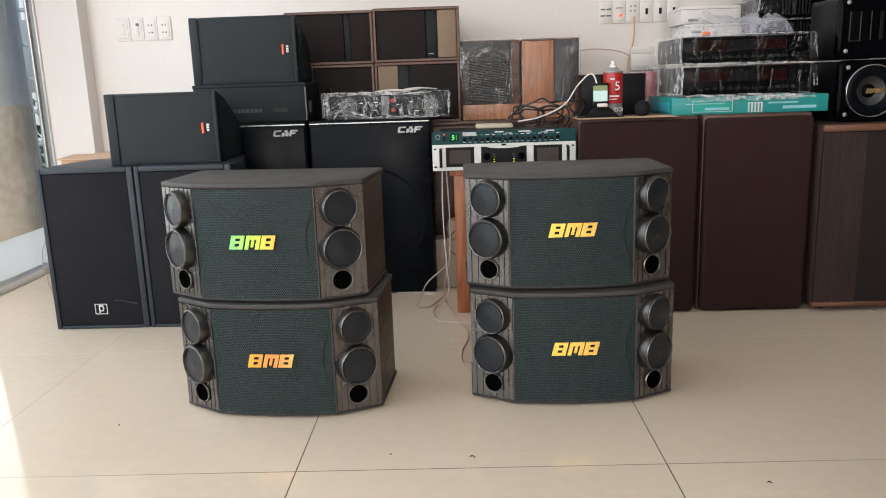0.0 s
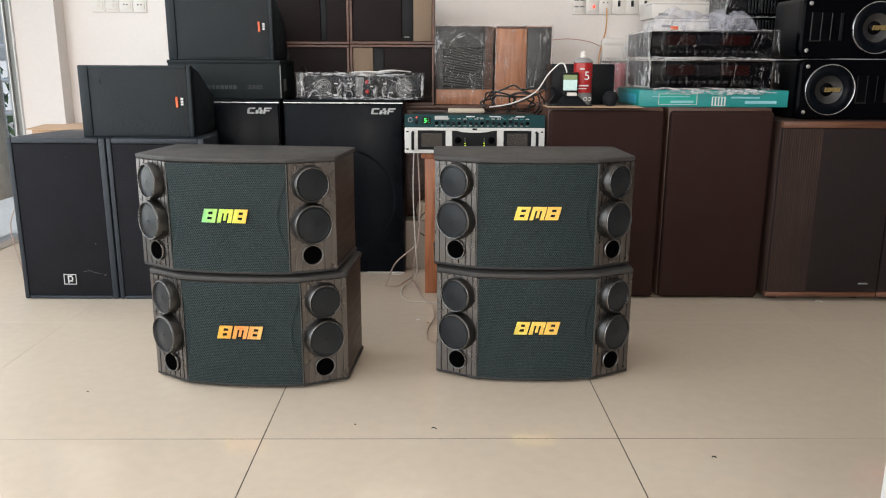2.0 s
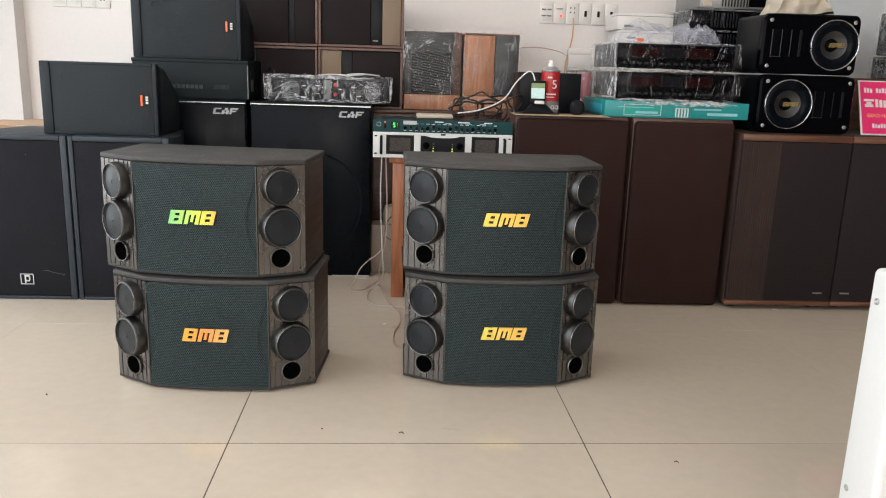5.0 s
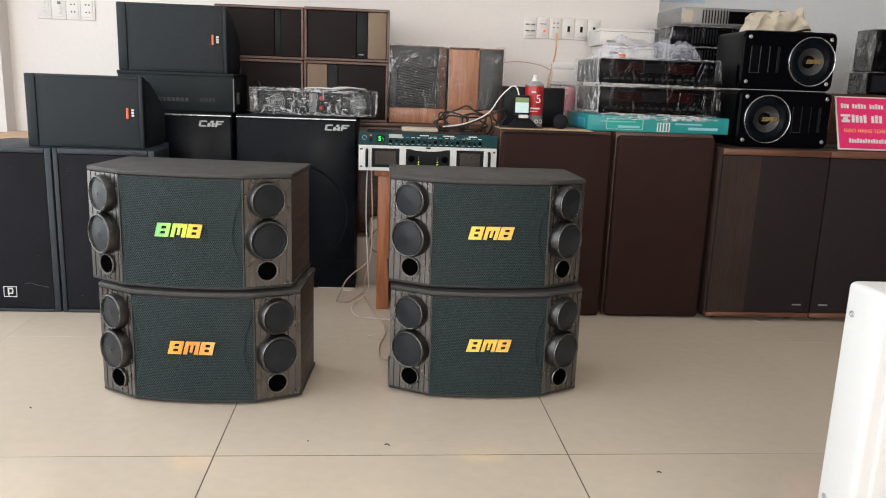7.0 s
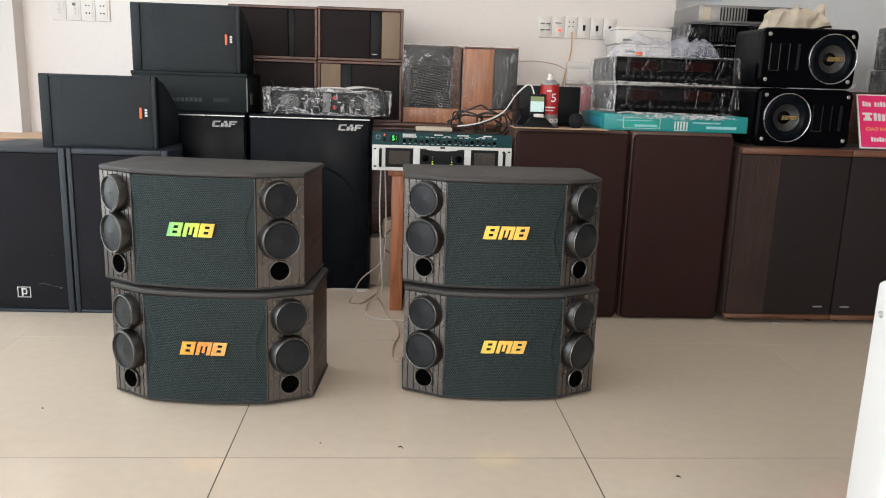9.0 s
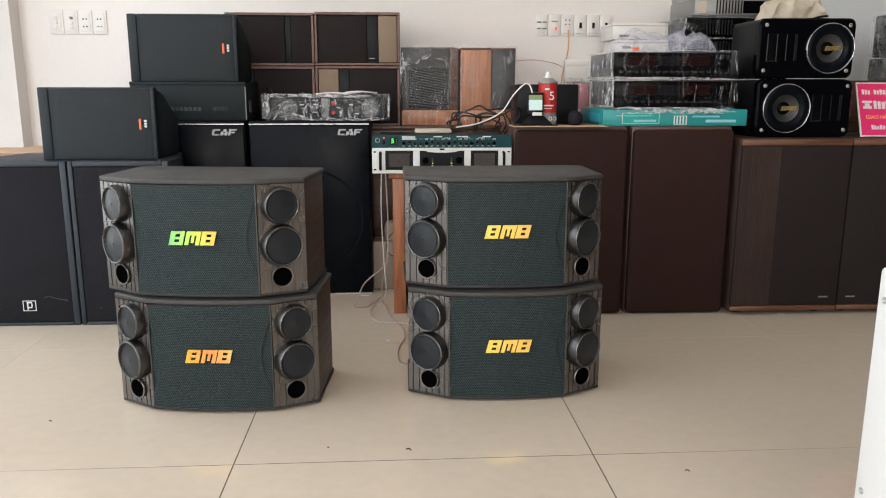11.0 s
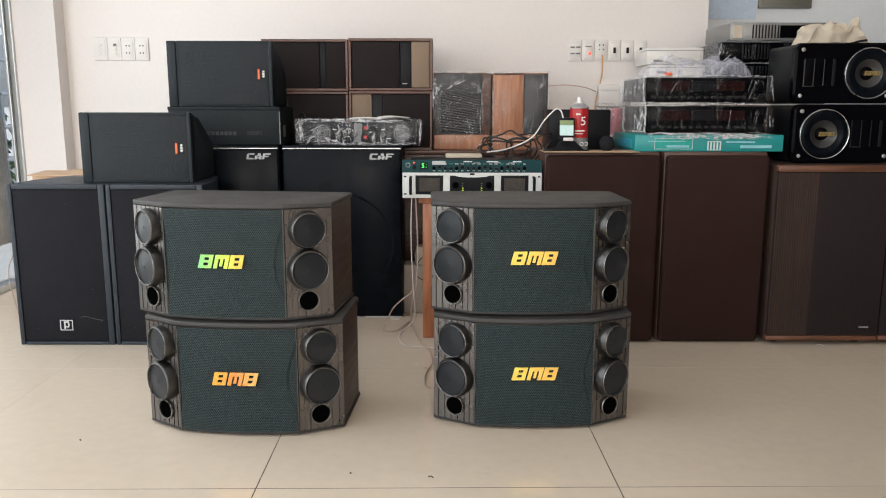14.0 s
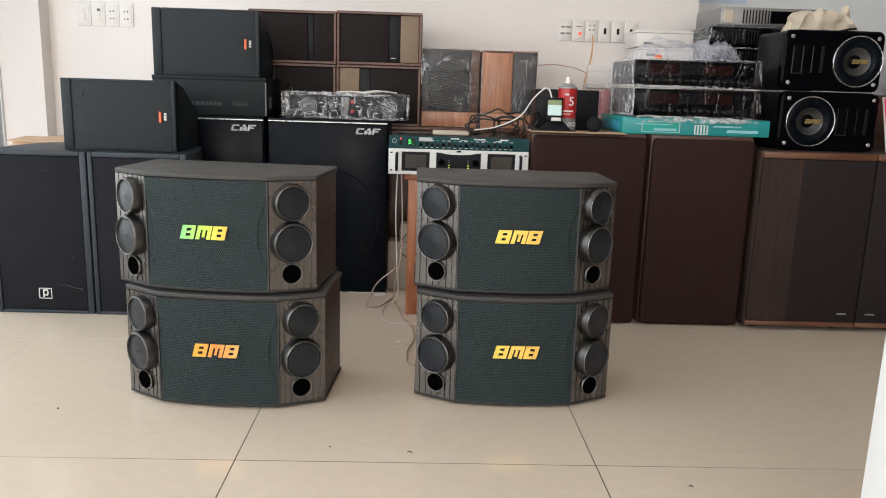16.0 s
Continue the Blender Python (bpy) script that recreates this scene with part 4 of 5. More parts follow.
# faceplate with three windows
bm = bmesh.new()
for q in ((-0.2415, 0.2415, 0, 0.006, 0.078, 0.088), (-0.2415, 0.2415, 0, 0.006, 0.0, 0.012), (-0.2415, -0.196, 0, 0.006, 0.012, 0.078), (0.196, 0.2415, 0, 0.006, 0.012, 0.078), (-0.100, -0.077, 0, 0.006, 0.012, 0.078), (0.077, 0.100, 0, 0.006, 0.012, 0.078)):
    box(bm, *q)
part("faceplate", bevel(bm, 0.0012, 1), AMPFACE, pa, "silver-grey faceplate with cut-outs")
for a, c in ((-0.196, -0.100), (0.100, 0.196)):
    v = part("vent_window", rbox(a, c, 0.0045, 0.0065, 0.012, 0.078, 0.0005, 1), BLACK, pa)
    part("vent_bezel", tube([(a + 0.004, 0.003, 0.016), (c - 0.004, 0.003, 0.016), (c - 0.004, 0.003, 0.074), (a + 0.004, 0.003, 0.074), (a + 0.004, 0.003, 0.016)], 0.0022, 6, 5), BLACK, v)
    part("vent_screen", rbox(a + 0.012, c - 0.012, 0.0025, 0.0055, 0.022, 0.068, 0.001, 1), VENTSCREEN, v)
bm = bmesh.new()
lo = [(-0.077, 0.078), (-0.060, 0.0775), (-0.045, 0.0735), (-0.02, 0.0715), (0.02, 0.0715), (0.045, 0.0735), (0.060, 0.0775), (0.077, 0.078)]
vs = [bm.verts.new((px, 0.0008, pz)) for px, pz in lo] + [bm.verts.new((0.077, 0.0008, 0.080)), bm.verts.new((-0.077, 0.0008, 0.080))]
f = bm.faces.new(vs)
ext = bmesh.ops.extrude_face_region(bm, geom=[f])
bmesh.ops.translate(bm, vec=(0, 0.005, 0), verts=[v for v in ext["geom"] if isinstance(v, bmesh.types.BMVert)])
part("curved_lip", bm, AMPFACE, pa)
part("control_panel", prism([(-0.077, 0.002), (0.077, 0.002), (0.077, 0.0065), (-0.077, 0.0065)], 0.012, 0.072, 0.001, 1), BLACK, pa)
for sx in (-0.058, 0.058):
    part("knob", lathe([(0.012, 0), (0.011, 0.012), (0.009, 0.014), (0, 0.014)], pose(sx, 0.003, 0.045) @ FRONT, 18), GLOSS, pa)
for sx in (-0.033, 0.033):
    for k in range(4):
        part("led", rbox(sx - 0.0024, sx + 0.0024, 0.0, 0.003, 0.025 + k * 0.008, 0.0278 + k * 0.008, 0.0005, 1), YELLOWLIT if k < 2 else GREYPRINT, pa)
part("badge", rbox(-0.008, 0.008, -0.0015, 0.001, 0.080, 0.086, 0.0004, 1), BLACK, pa)
for sx in (-0.213, 0.213):
    part("handle", tube([(sx, 0.002, 0.016), (sx, -0.018, 0.017), (sx, -0.022, 0.026), (sx, -0.022, 0.062), (sx, -0.018, 0.071), (sx, 0.002, 0.072)], 0.005, 8, 4), BLACK, pa)
for sx in (-0.232, 0.232):
    for zz in (0.014, 0.074):
        part("rack_hole", rbox(sx - 0.004, sx + 0.004, -0.0005, 0.002, zz - 0.0025, zz + 0.0025, 0.0005, 1), HOLE, pa)

fx = thing("effects_unit", "teal rack effects unit with green display on an amplifier", "effects unit", 0.115, 2.797, 0.606)
part("chassis", rbox(-0.216, 0.216, 0.005, 0.20, 0.001, 0.043, 0.002), BLACK, fx)
part("faceplate", rbox(-0.2415, 0.2415, 0, 0.005, 0.0, 0.044, 0.001, 1), TEALFACE, fx)
part("display", rbox(-0.180, -0.152, -0.001, 0.003, 0.011, 0.035, 0.001, 1), BLACK, fx)
text("digit", "5", 0.022, GREENLIT, fx, pose(-0.170, -0.0016, 0.023) @ FRONT)
for k in range(3):
    part("led", rbox(-0.1590, -0.1575, -0.002, 0.001, 0.016 + 0.006 * k, 0.0175 + 0.006 * k, 0.0004, 1), GREENLIT, fx)
part("power_switch", rbox(-0.206, -0.196, -0.004, 0.002, 0.012, 0.028, 0.001), BLACK, fx)
part("pilot_led", rbox(-0.203, -0.198, -0.002, 0.002, 0.032, 0.036, 0.0005, 1), REDLIT, fx)
for k in range(17):
    kx = -0.132 + 0.0195 * k
    part("knob", lathe([(0.0062, 0), (0.0055, 0.009), (0.004, 0.010), (0, 0.010)], pose(kx, 0, (0.016, 0.021, 0.016, 0.014)[k % 4]) @ FRONT, 12), BLACK if k % 4 else GLOSS, fx)
    part("scale_mark", rbox(kx - 0.0045, kx + 0.0045, -0.0006, 0.001, 0.0055, 0.007, 0.0002, 1), PRINT, fx)
    part("printed_bar", rbox(kx - 0.006, kx + 0.006, -0.0006, 0.001, 0.029, 0.031, 0.0002, 1), PRINT if k % 3 else TEALBOX, fx)
for a, c in ((-0.135, -0.098), (-0.03, 0.0), (0.05, 0.09), (0.14, 0.17)):
    part("printed_bar", rbox(a, c, -0.0006, 0.001, 0.036, 0.040, 0.0002, 1), PRINT, fx)
part("printed_emblem", lathe([(0.008, 0), (0.008, 0.0008), (0.0065, 0.0008), (0.0065, 0)], pose(-0.222, 0, 0.026) @ FRONT, 20), DULLSILVER, fx)
part("printed_panel", rbox(-0.138, -0.092, -0.0008, 0.001, 0.027, 0.040, 0.0002, 1), DULLSILVER, fx, "pale printed panel")
for a in (0.005, 0.075, 0.125):
    part("printed_bar", rbox(a, a + 0.022, -0.0006, 0.001, 0.033, 0.0345, 0.0002, 1), PRINT, fx)
solid("router", rbox(-0.075, 0.055, 0, 0.09, 0, 0.013, 0.004), CLOTHBAG, "small white plastic box on the effects unit", "box", x=0.099, y=2.90, z=0.650)

# ---- covered loudspeakers ----


def covered_speaker(x, w, h, label):
    s = thing("cloth_speaker", label, "speaker", x, 2.785, 0, group="pair of brown cloth loudspeakers")
    part("cabinet", rbox(-w, w, 0.03, 0.42, 0, h, 0.006), BROWNEDGE, s, "brown laminate cabinet")
    part("cloth_front", rbox(-w + 0.003, w - 0.003, -0.004, 0.034, 0.004, h - 0.010, 0.014, 4), BROWNCLOTH, s, "brown cloth-covered front")
    return s


covered_speaker(0.567, 0.200, 0.677, "tall brown loudspeaker with cloth-covered front")
covered_speaker(0.963, 0.180, 0.677, "tall brown loudspeaker with cloth-covered front")


def slatted_speaker(x, w, slats, badge_x, label):
    s = thing("floor_speaker", label, "speaker", x, 2.755, 0, group="pair of walnut floor speakers")
    h = 0.636
    part("cabinet", rbox(-w, w, 0.012, 0.42, 0.017, h, 0.004), WOODSLAT, s, "dark walnut veneer cabinet")
    part("top_rail", rbox(-w, w, -0.004, 0.02, h - 0.023, h, 0.004), WOODRAIL, s)
    part("base_rail", rbox(-w, w, -0.004, 0.02, 0.017, 0.035, 0.004), WOODRAIL, s)
    x0, x1 = -w + 0.003, w - 0.002
    part("grille_cloth", rbox(x0, x1, 0.0, 0.014, 0.036, h - 0.024, 0.003), FLOORCLOTH, s)
    for k in range(17 if slats else 0):
        xx = x0 + 0.002 + k * 0.0082
        part("slat", rbox(xx, xx + 0.0062, -0.0014, 0.003, 0.037, h - 0.025, 0.0012, 1), WOODSLAT, s)
    part("badge", rbox(badge_x - 0.017, badge_x + 0.017, -0.003, 0.002, 0.064, 0.069, 0.0006, 1), DULLSILVER, s)
    for fxx in (-w + 0.05, w - 0.05):
        for fy in (0.06, 0.36):
            part("foot", lathe([(0.018, 0), (0.02, 0.017), (0, 0.017)], pose(fxx, fy, 0), 14), BLACK, s)
    return s


slatted_speaker(1.354, 0.197, True, 0.147, "walnut floor speaker with ribbed slats and dark cloth")
slatted_speaker(1.757, 0.203, False, -0.154, "walnut floor speaker with plain dark cloth")

# ---- things on the covered loudspeakers ----
carton = thing("teal_carton", "flat teal printed carton on cloth-fronted loudspeakers", "carton", 0.948, 2.85, 0.677, 0.0)
part("body", rbox(-0.261, 0.261, 0.0, 0.34, 0, 0.058, 0.003), TEALBOX, carton)
part("printed_frame", rbox(-0.19, -0.06, -0.0012, 0.001, 0.008, 0.044, 0.0004, 1), mat("teal_print", (0.01, 0.36, 0.30), 0.45), carton)
for a, c, z0, z1 in ((-0.215, -0.085, 0.034, 0.037), (-0.15, -0.07, 0.014, 0.022), (0.06, 0.16, 0.030, 0.036), (0.11, 0.22, 0.012, 0.022)):
    part("printed_bar", rbox(a, c, -0.002, 0.001, z0, z1, 0.0003, 1), mat("pale_teal_print", (0.25, 0.55, 0.62), 0.5), carton)
bm = bmesh.new()
for k in range(4):
    box(bm, -0.002 + 0.011 * k, 0.0035 + 0.011 * k, -0.0022, 0.0, 0.006, 0.034)
part("sticker", rbox(-0.006, 0.042, -0.0014, 0.001, 0.004, 0.036, 0.0004, 1), PRINT, carton, "white striped sticker")
part("sticker_stripe", bm, TEALBOX, carton)
bm = bmesh.new()
for q in ((-0.192, -0.058, 0.044, 0.0452), (-0.192, -0.058, 0.008, 0.0092), (-0.192, -0.1905, 0.0092, 0.044), (-0.0595, -0.058, 0.0092, 0.044)):
    box(bm, q[0], q[1], -0.0018, 0.0, q[2], q[3])
part("printed_outline", bm, PRINT, carton)
part("end_print", rbox(-0.2625, -0.2605, 0.04, 0.28, 0.01, 0.042, 0.0004, 1), mat("blue_print", (0.05, 0.4, 0.55), 0.5), carton)


def wrapped_receiver(z, x, label, seed, h=0.098, draped=False):
    s = thing("wrapped_receiver", label, "receiver", x, 2.845, z, 0, group="film-wrapped black receivers")
    w = 0.209
    part("chassis", rbox(-w, w, 0.012, 0.34, 0.010, h, 0.004), BLACK, s)
    part("front_panel", rbox(-w, w, 0.0, 0.012, 0.006, h - 0.002, 0.003), GLOSS, s, "gloss black front panel")
    for a, c in ((-0.16, -0.06), (0.03, 0.13)):
        part("meter_window", rbox(a, c, -0.0012, 0.002, h * 0.5, h * 0.85, 0.0006, 1), METERR, s, "dark red meter window")
    part("meter_window", rbox(-0.055, 0.025, -0.0012, 0.002, h * 0.5, h * 0.85, 0.0006, 1), METERG, s)
    for k in range(14):
        part("button", rbox(-0.19 + 0.026 * k, -0.176 + 0.026 * k, -0.003, 0.002, h * 0.22, h * 0.30, 0.0008, 1), BLACK, s)
    part("knob", lathe([(0.017, 0), (0.016, 0.014), (0.013, 0.016), (0, 0.016)], pose(0.175, 0, h * 0.55) @ FRONT, 24), GLOSS, s)
    for sx in (-0.17, 0.17):
        part("foot", rbox(sx - 0.02, sx + 0.02, 0.03, 0.07, 0, 0.010, 0.003), BLACK, s)
    part("film", crumpled(-w - 0.010, w + 0.010, -0.010, 0.35, 0.0, h + 0.006, 0.004, 20, 20, seed), FILM, s, "crinkled clear stretch film")
    rnd = random.Random(int(seed * 10))
    e = w + 0.010
    streaks = [((-e, -0.013, 0.002), (-e, -0.013, h + 0.006), 0.006, 3, 0.004), ((-e, -0.013, h + 0.004), (e, -0.013, h + 0.004), 0.003, 2, 0.002), ((e, -0.013, 0.002), (e, -0.013, h + 0.004), 0.005, 4, 0.010),
               ((-e, -0.014, 0.001), (e, -0.014, 0.001), 0.006, 3, 0.004)]
    for _ in range(7):
        xx = rnd.choice((rnd.uniform(-0.20, 0.21), rnd.uniform(0.12, 0.215)))
        streaks.append(((xx + rnd.uniform(0.0, 0.03), -0.016, h * rnd.uniform(0.5, 1.0)), (xx, -0.016, h * rnd.uniform(0.1, 0.45)), 0.0022, 1, 0.002))
    part("film_fold", folds(streaks, int(seed * 7)), FOLD, s, "bright creases of gathered film")
    if draped:
        part("film_fold", folds([((-e - 0.02, -0.020, -0.004), (e + 0.01, -0.020, -0.006), 0.011, 6, 0.008), ((0.02, -0.022, -0.004), (0.20, -0.022, -0.010), 0.012, 5, 0.008), ((-e, -0.018, h), (-e - 0.01, -0.018, 0.0), 0.010, 6, 0.012)], 31), FOLD, s, "loose film hanging over the carton")
    part("film_end", crumpled(-e - 0.004, -e + 0.006, -0.008, 0.345, 0.002, h + 0.004, 0.004, 14, 26, seed + 3), ENDFILM, s, "milky gathered film")
    part("film_fold", folds([((-e - 0.010, 0.03 + 0.05 * k, h + 0.002), (-e - 0.010, 0.02 + 0.05 * k, 0.004), 0.004, 2, 0.012) for k in range(6)], int(seed * 3)), FOLD, s, "bright creases of gathered film")
    return s


wrapped_receiver(0.736, 0.932, "black receiver in clear film on a teal carton", 1.7, draped=True)
wrapped_receiver(0.840, 0.926, "black receiver in clear film on top of another", 5.1, 0.092)

can = thing("spray_can", "red spray can with white nozzle and black base", "spray can", 0.498, 2.905, 0.677)
part("body", lathe([(0, 0), (0.032, 0), (0.033, 0.003), (0.033, 0.149), (0.031, 0.151)], n=30), RED, can)
part("label_band", lathe([(0.0334, 0.003), (0.0336, 0.005), (0.0336, 0.044), (0.0334, 0.046)], n=30), GREYPRINT, can, "grey printed lower band")
part("shoulder", lathe([(0.0335, 0.148), (0.0345, 0.150), (0.0345, 0.153), (0.030, 0.156), (0.021, 0.163), (0.016, 0.166), (0.014, 0.166)], n=30), DULLSILVER, can, "bare steel shoulder")
part("nozzle", lathe([(0.013, 0.163), (0.013, 0.172), (0.009, 0.175), (0.009, 0.186), (0.006, 0.188), (0, 0.188)], n=18), WHITE, can, "white plastic nozzle")
text("lettering", "5", 0.042, PRINT, can, pose(0.009, -0.0345, 0.103) @ FRONT, "white printed numeral")
for k, (a, c, zz, hh) in enumerate(((-0.018, 0.016, 0.068, 0.005), (-0.02, 0.01, 0.059, 0.003), (-0.016, 0.0, 0.125, 0.006))):
    part("printed_bar", rbox(a, c, -0.0338, -0.026, zz, zz + hh, 0.0005, 1), PRINT, can)
for xx in (0.006, 0.022):
    part("printed_ring", lathe([(0.007, 0), (0.007, 0.0015), (0.0045, 0.0015), (0.0045, 0)], pose(xx, -0.0338 + xx * xx * 14, 0.025) @ FRONT, 14), PRINT, can)

ph = thing("phone_dock", "small lit screen on a black folding stand", "phone stand", 0.447, 2.84, 0.677)
part("base", prism([(-0.085, -0.02), (0.075, -0.02), (0.055, 0.09), (-0.05, 0.09)], 0, 0.006, 0.002), BLACK, ph)
bm = bmesh.new()
lo = [bm.verts.new(q) for q in ((-0.055, -0.008, 0.006), (0.06, -0.008, 0.006), (0.05, 0.06, 0.006), (-0.04, 0.06, 0.006))]
hi = [bm.verts.new(q) for q in ((-0.02, 0.012, 0.036), (0.03, 0.012, 0.036), (0.028, 0.04, 0.036), (-0.018, 0.04, 0.036))]
bm.faces.new(lo[::-1]), bm.faces.new(hi)
for i in range(4):
    bm.faces.new((lo[i], lo[(i + 1) % 4], hi[(i + 1) % 4], hi[i]))
part("wedge", bevel(bm, 0.003), BLACK, ph)
part("connector", rbox(-0.012, 0.022, -0.004, 0.012, 0.036, 0.048, 0.003), WHITE, ph)
dev = part("device", rbox(-0.029, 0.029, 0.008, 0.018, 0.040, 0.118, 0.004, 2, pose(0, 0, 0, -6, 0, 0)), BLACK, ph)
part("screen", rbox(-0.024, 0.024, 0.0055, 0.008, 0.056, 0.092, 0.001, 1, pose(0, 0, 0, -6, 0, 0)), SCREEN, dev, "pale lit screen")
part("screen_picture", rbox(-0.024, 0.024, 0.0055, 0.008, 0.092, 0.109, 0.001, 1, pose(0, 0, 0, -6, 0, 0)), SCREENG, dev, "green strip of lit screen")
foam = thing("microphone", "microphone with round black foam windscreen lying down", "microphone", 0.590, 2.86, 0.677)
part("windscreen", lathe([(0, 0.0), (0.012, 0.002), (0.021, 0.009), (0.026, 0.020), (0.0265, 0.028), (0.024, 0.040), (0.017, 0.049), (0.008, 0.053), (0, 0.054)], n=28), FOAM, foam, "black foam ball")
part("grip", lathe([(0.012, 0), (0.012, 0.12), (0.009, 0.15), (0, 0.15)], pose(0.012, 0.018, 0.022, -85, 0, -15), 16), BLACK, foam)
solid("black_box", rbox(-0.115, 0.115, 0, 0.16, 0, 0.145, 0.006), BLACK, "small black speaker box behind a spray can", "box", x=0.517, y=3.00, z=0.677)
# Added strip that stands in for the speaker's own pale laminate top.
solid("pale_top_strip", rbox(0.0, 0.33, 0.0, 0.12, 0.0, 0.0025, 0.001, 1), CARD, "thin brown strip added as the pale laminate speaker top", "cardboard", x=0.358, y=2.772, z=0.677)
pk = thing("film_packet", "crumpled clear film packet with pink contents", "packet", 0.70, 3.21, 0.667)
part("contents", rbox(-0.012, 0.03, 0.02, 0.12, 0.0, 0.16, 0.008), mat("pink_packet", (0.45, 0.16, 0.18), 0.4), pk)
part("film", crumpled(-0.06, 0.06, 0.0, 0.16, 0.0, 0.185, 0.018, 10, 16, 2.2, 0.15), FILMDENSE, pk)
part("film_fold", folds([((-0.055, -0.012, 0.01), (-0.02, -0.012, 0.18), 0.012, 9, 0.02), ((0.03, -0.012, 0.01), (0.05, -0.012, 0.18), 0.008, 6, 0.015), ((-0.11, -0.02, 0.10), (-0.03, -0.012, 0.13), 0.012, 7, 0.02), ((-0.06, -0.012, 0.02), (0.0, -0.012, 0.06), 0.010, 5, 0.02)], 12), FOLD, pk, "milky gathered film")

bag = thing("plastic_bag", "limp translucent plastic bag on a wrapped receiver", "bag", 0.918, 2.90, 0.934)
part("film", crumpled(-0.155, 0.18, 0.0, 0.22, 0.002, 0.095, 0.020, 22, 6, 7.7, 0.60), BAGM, bag)
part("tag", rbox(-0.125, -0.10, -0.012, -0.002, 0.003, 0.016, 0.003), ORANGE, bag, "orange tag")
for zz, xx, dx, hh in ((0.963, 1.005, 0.115, 0.046), (1.010, 0.995, 0.12, 0.068)):
    b = thing("white_carton", "small white carton by the wall sockets", "carton", xx, 3.47, zz)
    part("body", rbox(-dx, dx, 0, 0.2, 0, hh, 0.003), WHITE, b)
    part("lid_line", rbox(-dx - 0.001, dx + 0.001, -0.001, 0.1, hh - 0.012, hh - 0.010, 0.0004, 1), GREYPRINT, b)
    part("printed_bar", rbox(-dx + 0.03, -dx + 0.07, -0.0012, 0.001, 0.01, 0.02, 0.0003, 1), GREYPRINT, b)
solid("pale_carton", rbox(-0.13, 0.13, 0, 0.24, 0, 0.303, 0.004), WHITE, "plain pale carton under small white cartons", "carton", x=1.0, y=3.45, z=0.660)

# ---- stack of old components in the alcove ----
stand = thing("storage_cabinet", "dark cabinet in the alcove under old hi-fi components", "cabinet", 1.85, 3.24, 0)
part("body", rbox(-0.81, 0.75, 0.0, 0.5, 0, 0.84, 0.006), WOODDARK, stand)


def hifi(z, h, x, face, label, film=True, y=3.27):
    s = thing("hifi_component", label, "amplifier", x, y, z, 0, group="stack of old hi-fi components")
    part("chassis", rbox(-0.215, 0.215, 0.008, 0.30, 0.008, h, 0.004), face, s)
    part("front_panel", rbox(-0.218, 0.218, 0, 0.01, 0.006, h, 0.002), face, s)
    part("display", rbox(-0.02, 0.07, -0.002, 0.002, h * 0.2, h * 0.85, 0.001, 1), GLOSS, s)
    for k in range(26):
        xx = -0.13 + k * 0.0125
        if -0.03 < xx < 0.07:
            continue
        part("fin", rbox(xx, xx + 0.005, -0.004, 0.002, h * 0.18, h * 0.88, 0.001, 1), BLACK, s)
    if not film:
        part("label_plate", rbox(-0.205, -0.17, -0.002, 0.001, h * 0.2, h * 0.85, 0.001, 1), CLOTHBAG, s)
    if film:
        part("film", crumpled(-0.225, 0.225, -0.014, 0.305, 0.0, h + 0.004, 0.006, 18, 20, z * 7), FILM, s, "crinkled clear stretch film")
        part("film_end", crumpled(-0.234, -0.222, -0.010, 0.30, 0.002, h + 0.002, 0.005, 12, 26, z * 5), ENDFILM, s, "milky gathered film")
        part("film_fold", folds([((-0.226, -0.017, 0.0), (-0.226, -0.017, h), 0.006, 4, 0.006), ((-0.22, -0.017, h), (0.22, -0.017, h), 0.004, 3, 0.003), ((-0.19, -0.018, h * 0.9), (-0.20, -0.018, h * 0.2), 0.003, 5, 0.03), ((0.0, -0.018, h * 0.9), (-0.03, -0.018, h * 0.3), 0.003, 9, 0.14)], int(z * 90)), FOLD, s, "bright creases of gathered film")
    return s


SILVERFACE = mat("grey_silver_faceplate", (0.26, 0.26, 0.26), 0.4, 0.5)
hifi(0.840, 0.085, 1.345, GLOSS, "black hi-fi component in clear film", y=3.30)
hifi(0.927, 0.077, 1.340, GLOSS, "black hi-fi component in clear film", y=3.30)
hifi(1.006, 0.080, 1.335, GLOSS, "black hi-fi component in crinkled clear film", y=3.28)
hifi(1.088, 0.074, 1.370, SILVERFACE, "grey silver equaliser with black fins", False, y=3.28)
bg = solid("cloth_bag", crumpled(-0.10, 0.12, 0.0, 0.14, 0.0, 0.098, 0.016, 26, 24, 2.1, 0.6), CLOTHBAG, "crumpled cream cloth bag on a black speaker", "bag", x=1.40, y=2.93, z=1.047)

solid("strap", tube([(1.33, 2.905, 1.046), (1.38, 2.90, 1.050), (1.43, 2.90, 1.049), (1.47, 2.905, 1.058), (1.50, 2.91, 1.062)], 0.004), BLACK, "dark strap across the cloth bag", "strap")

# ---- black speakers with round cones ----


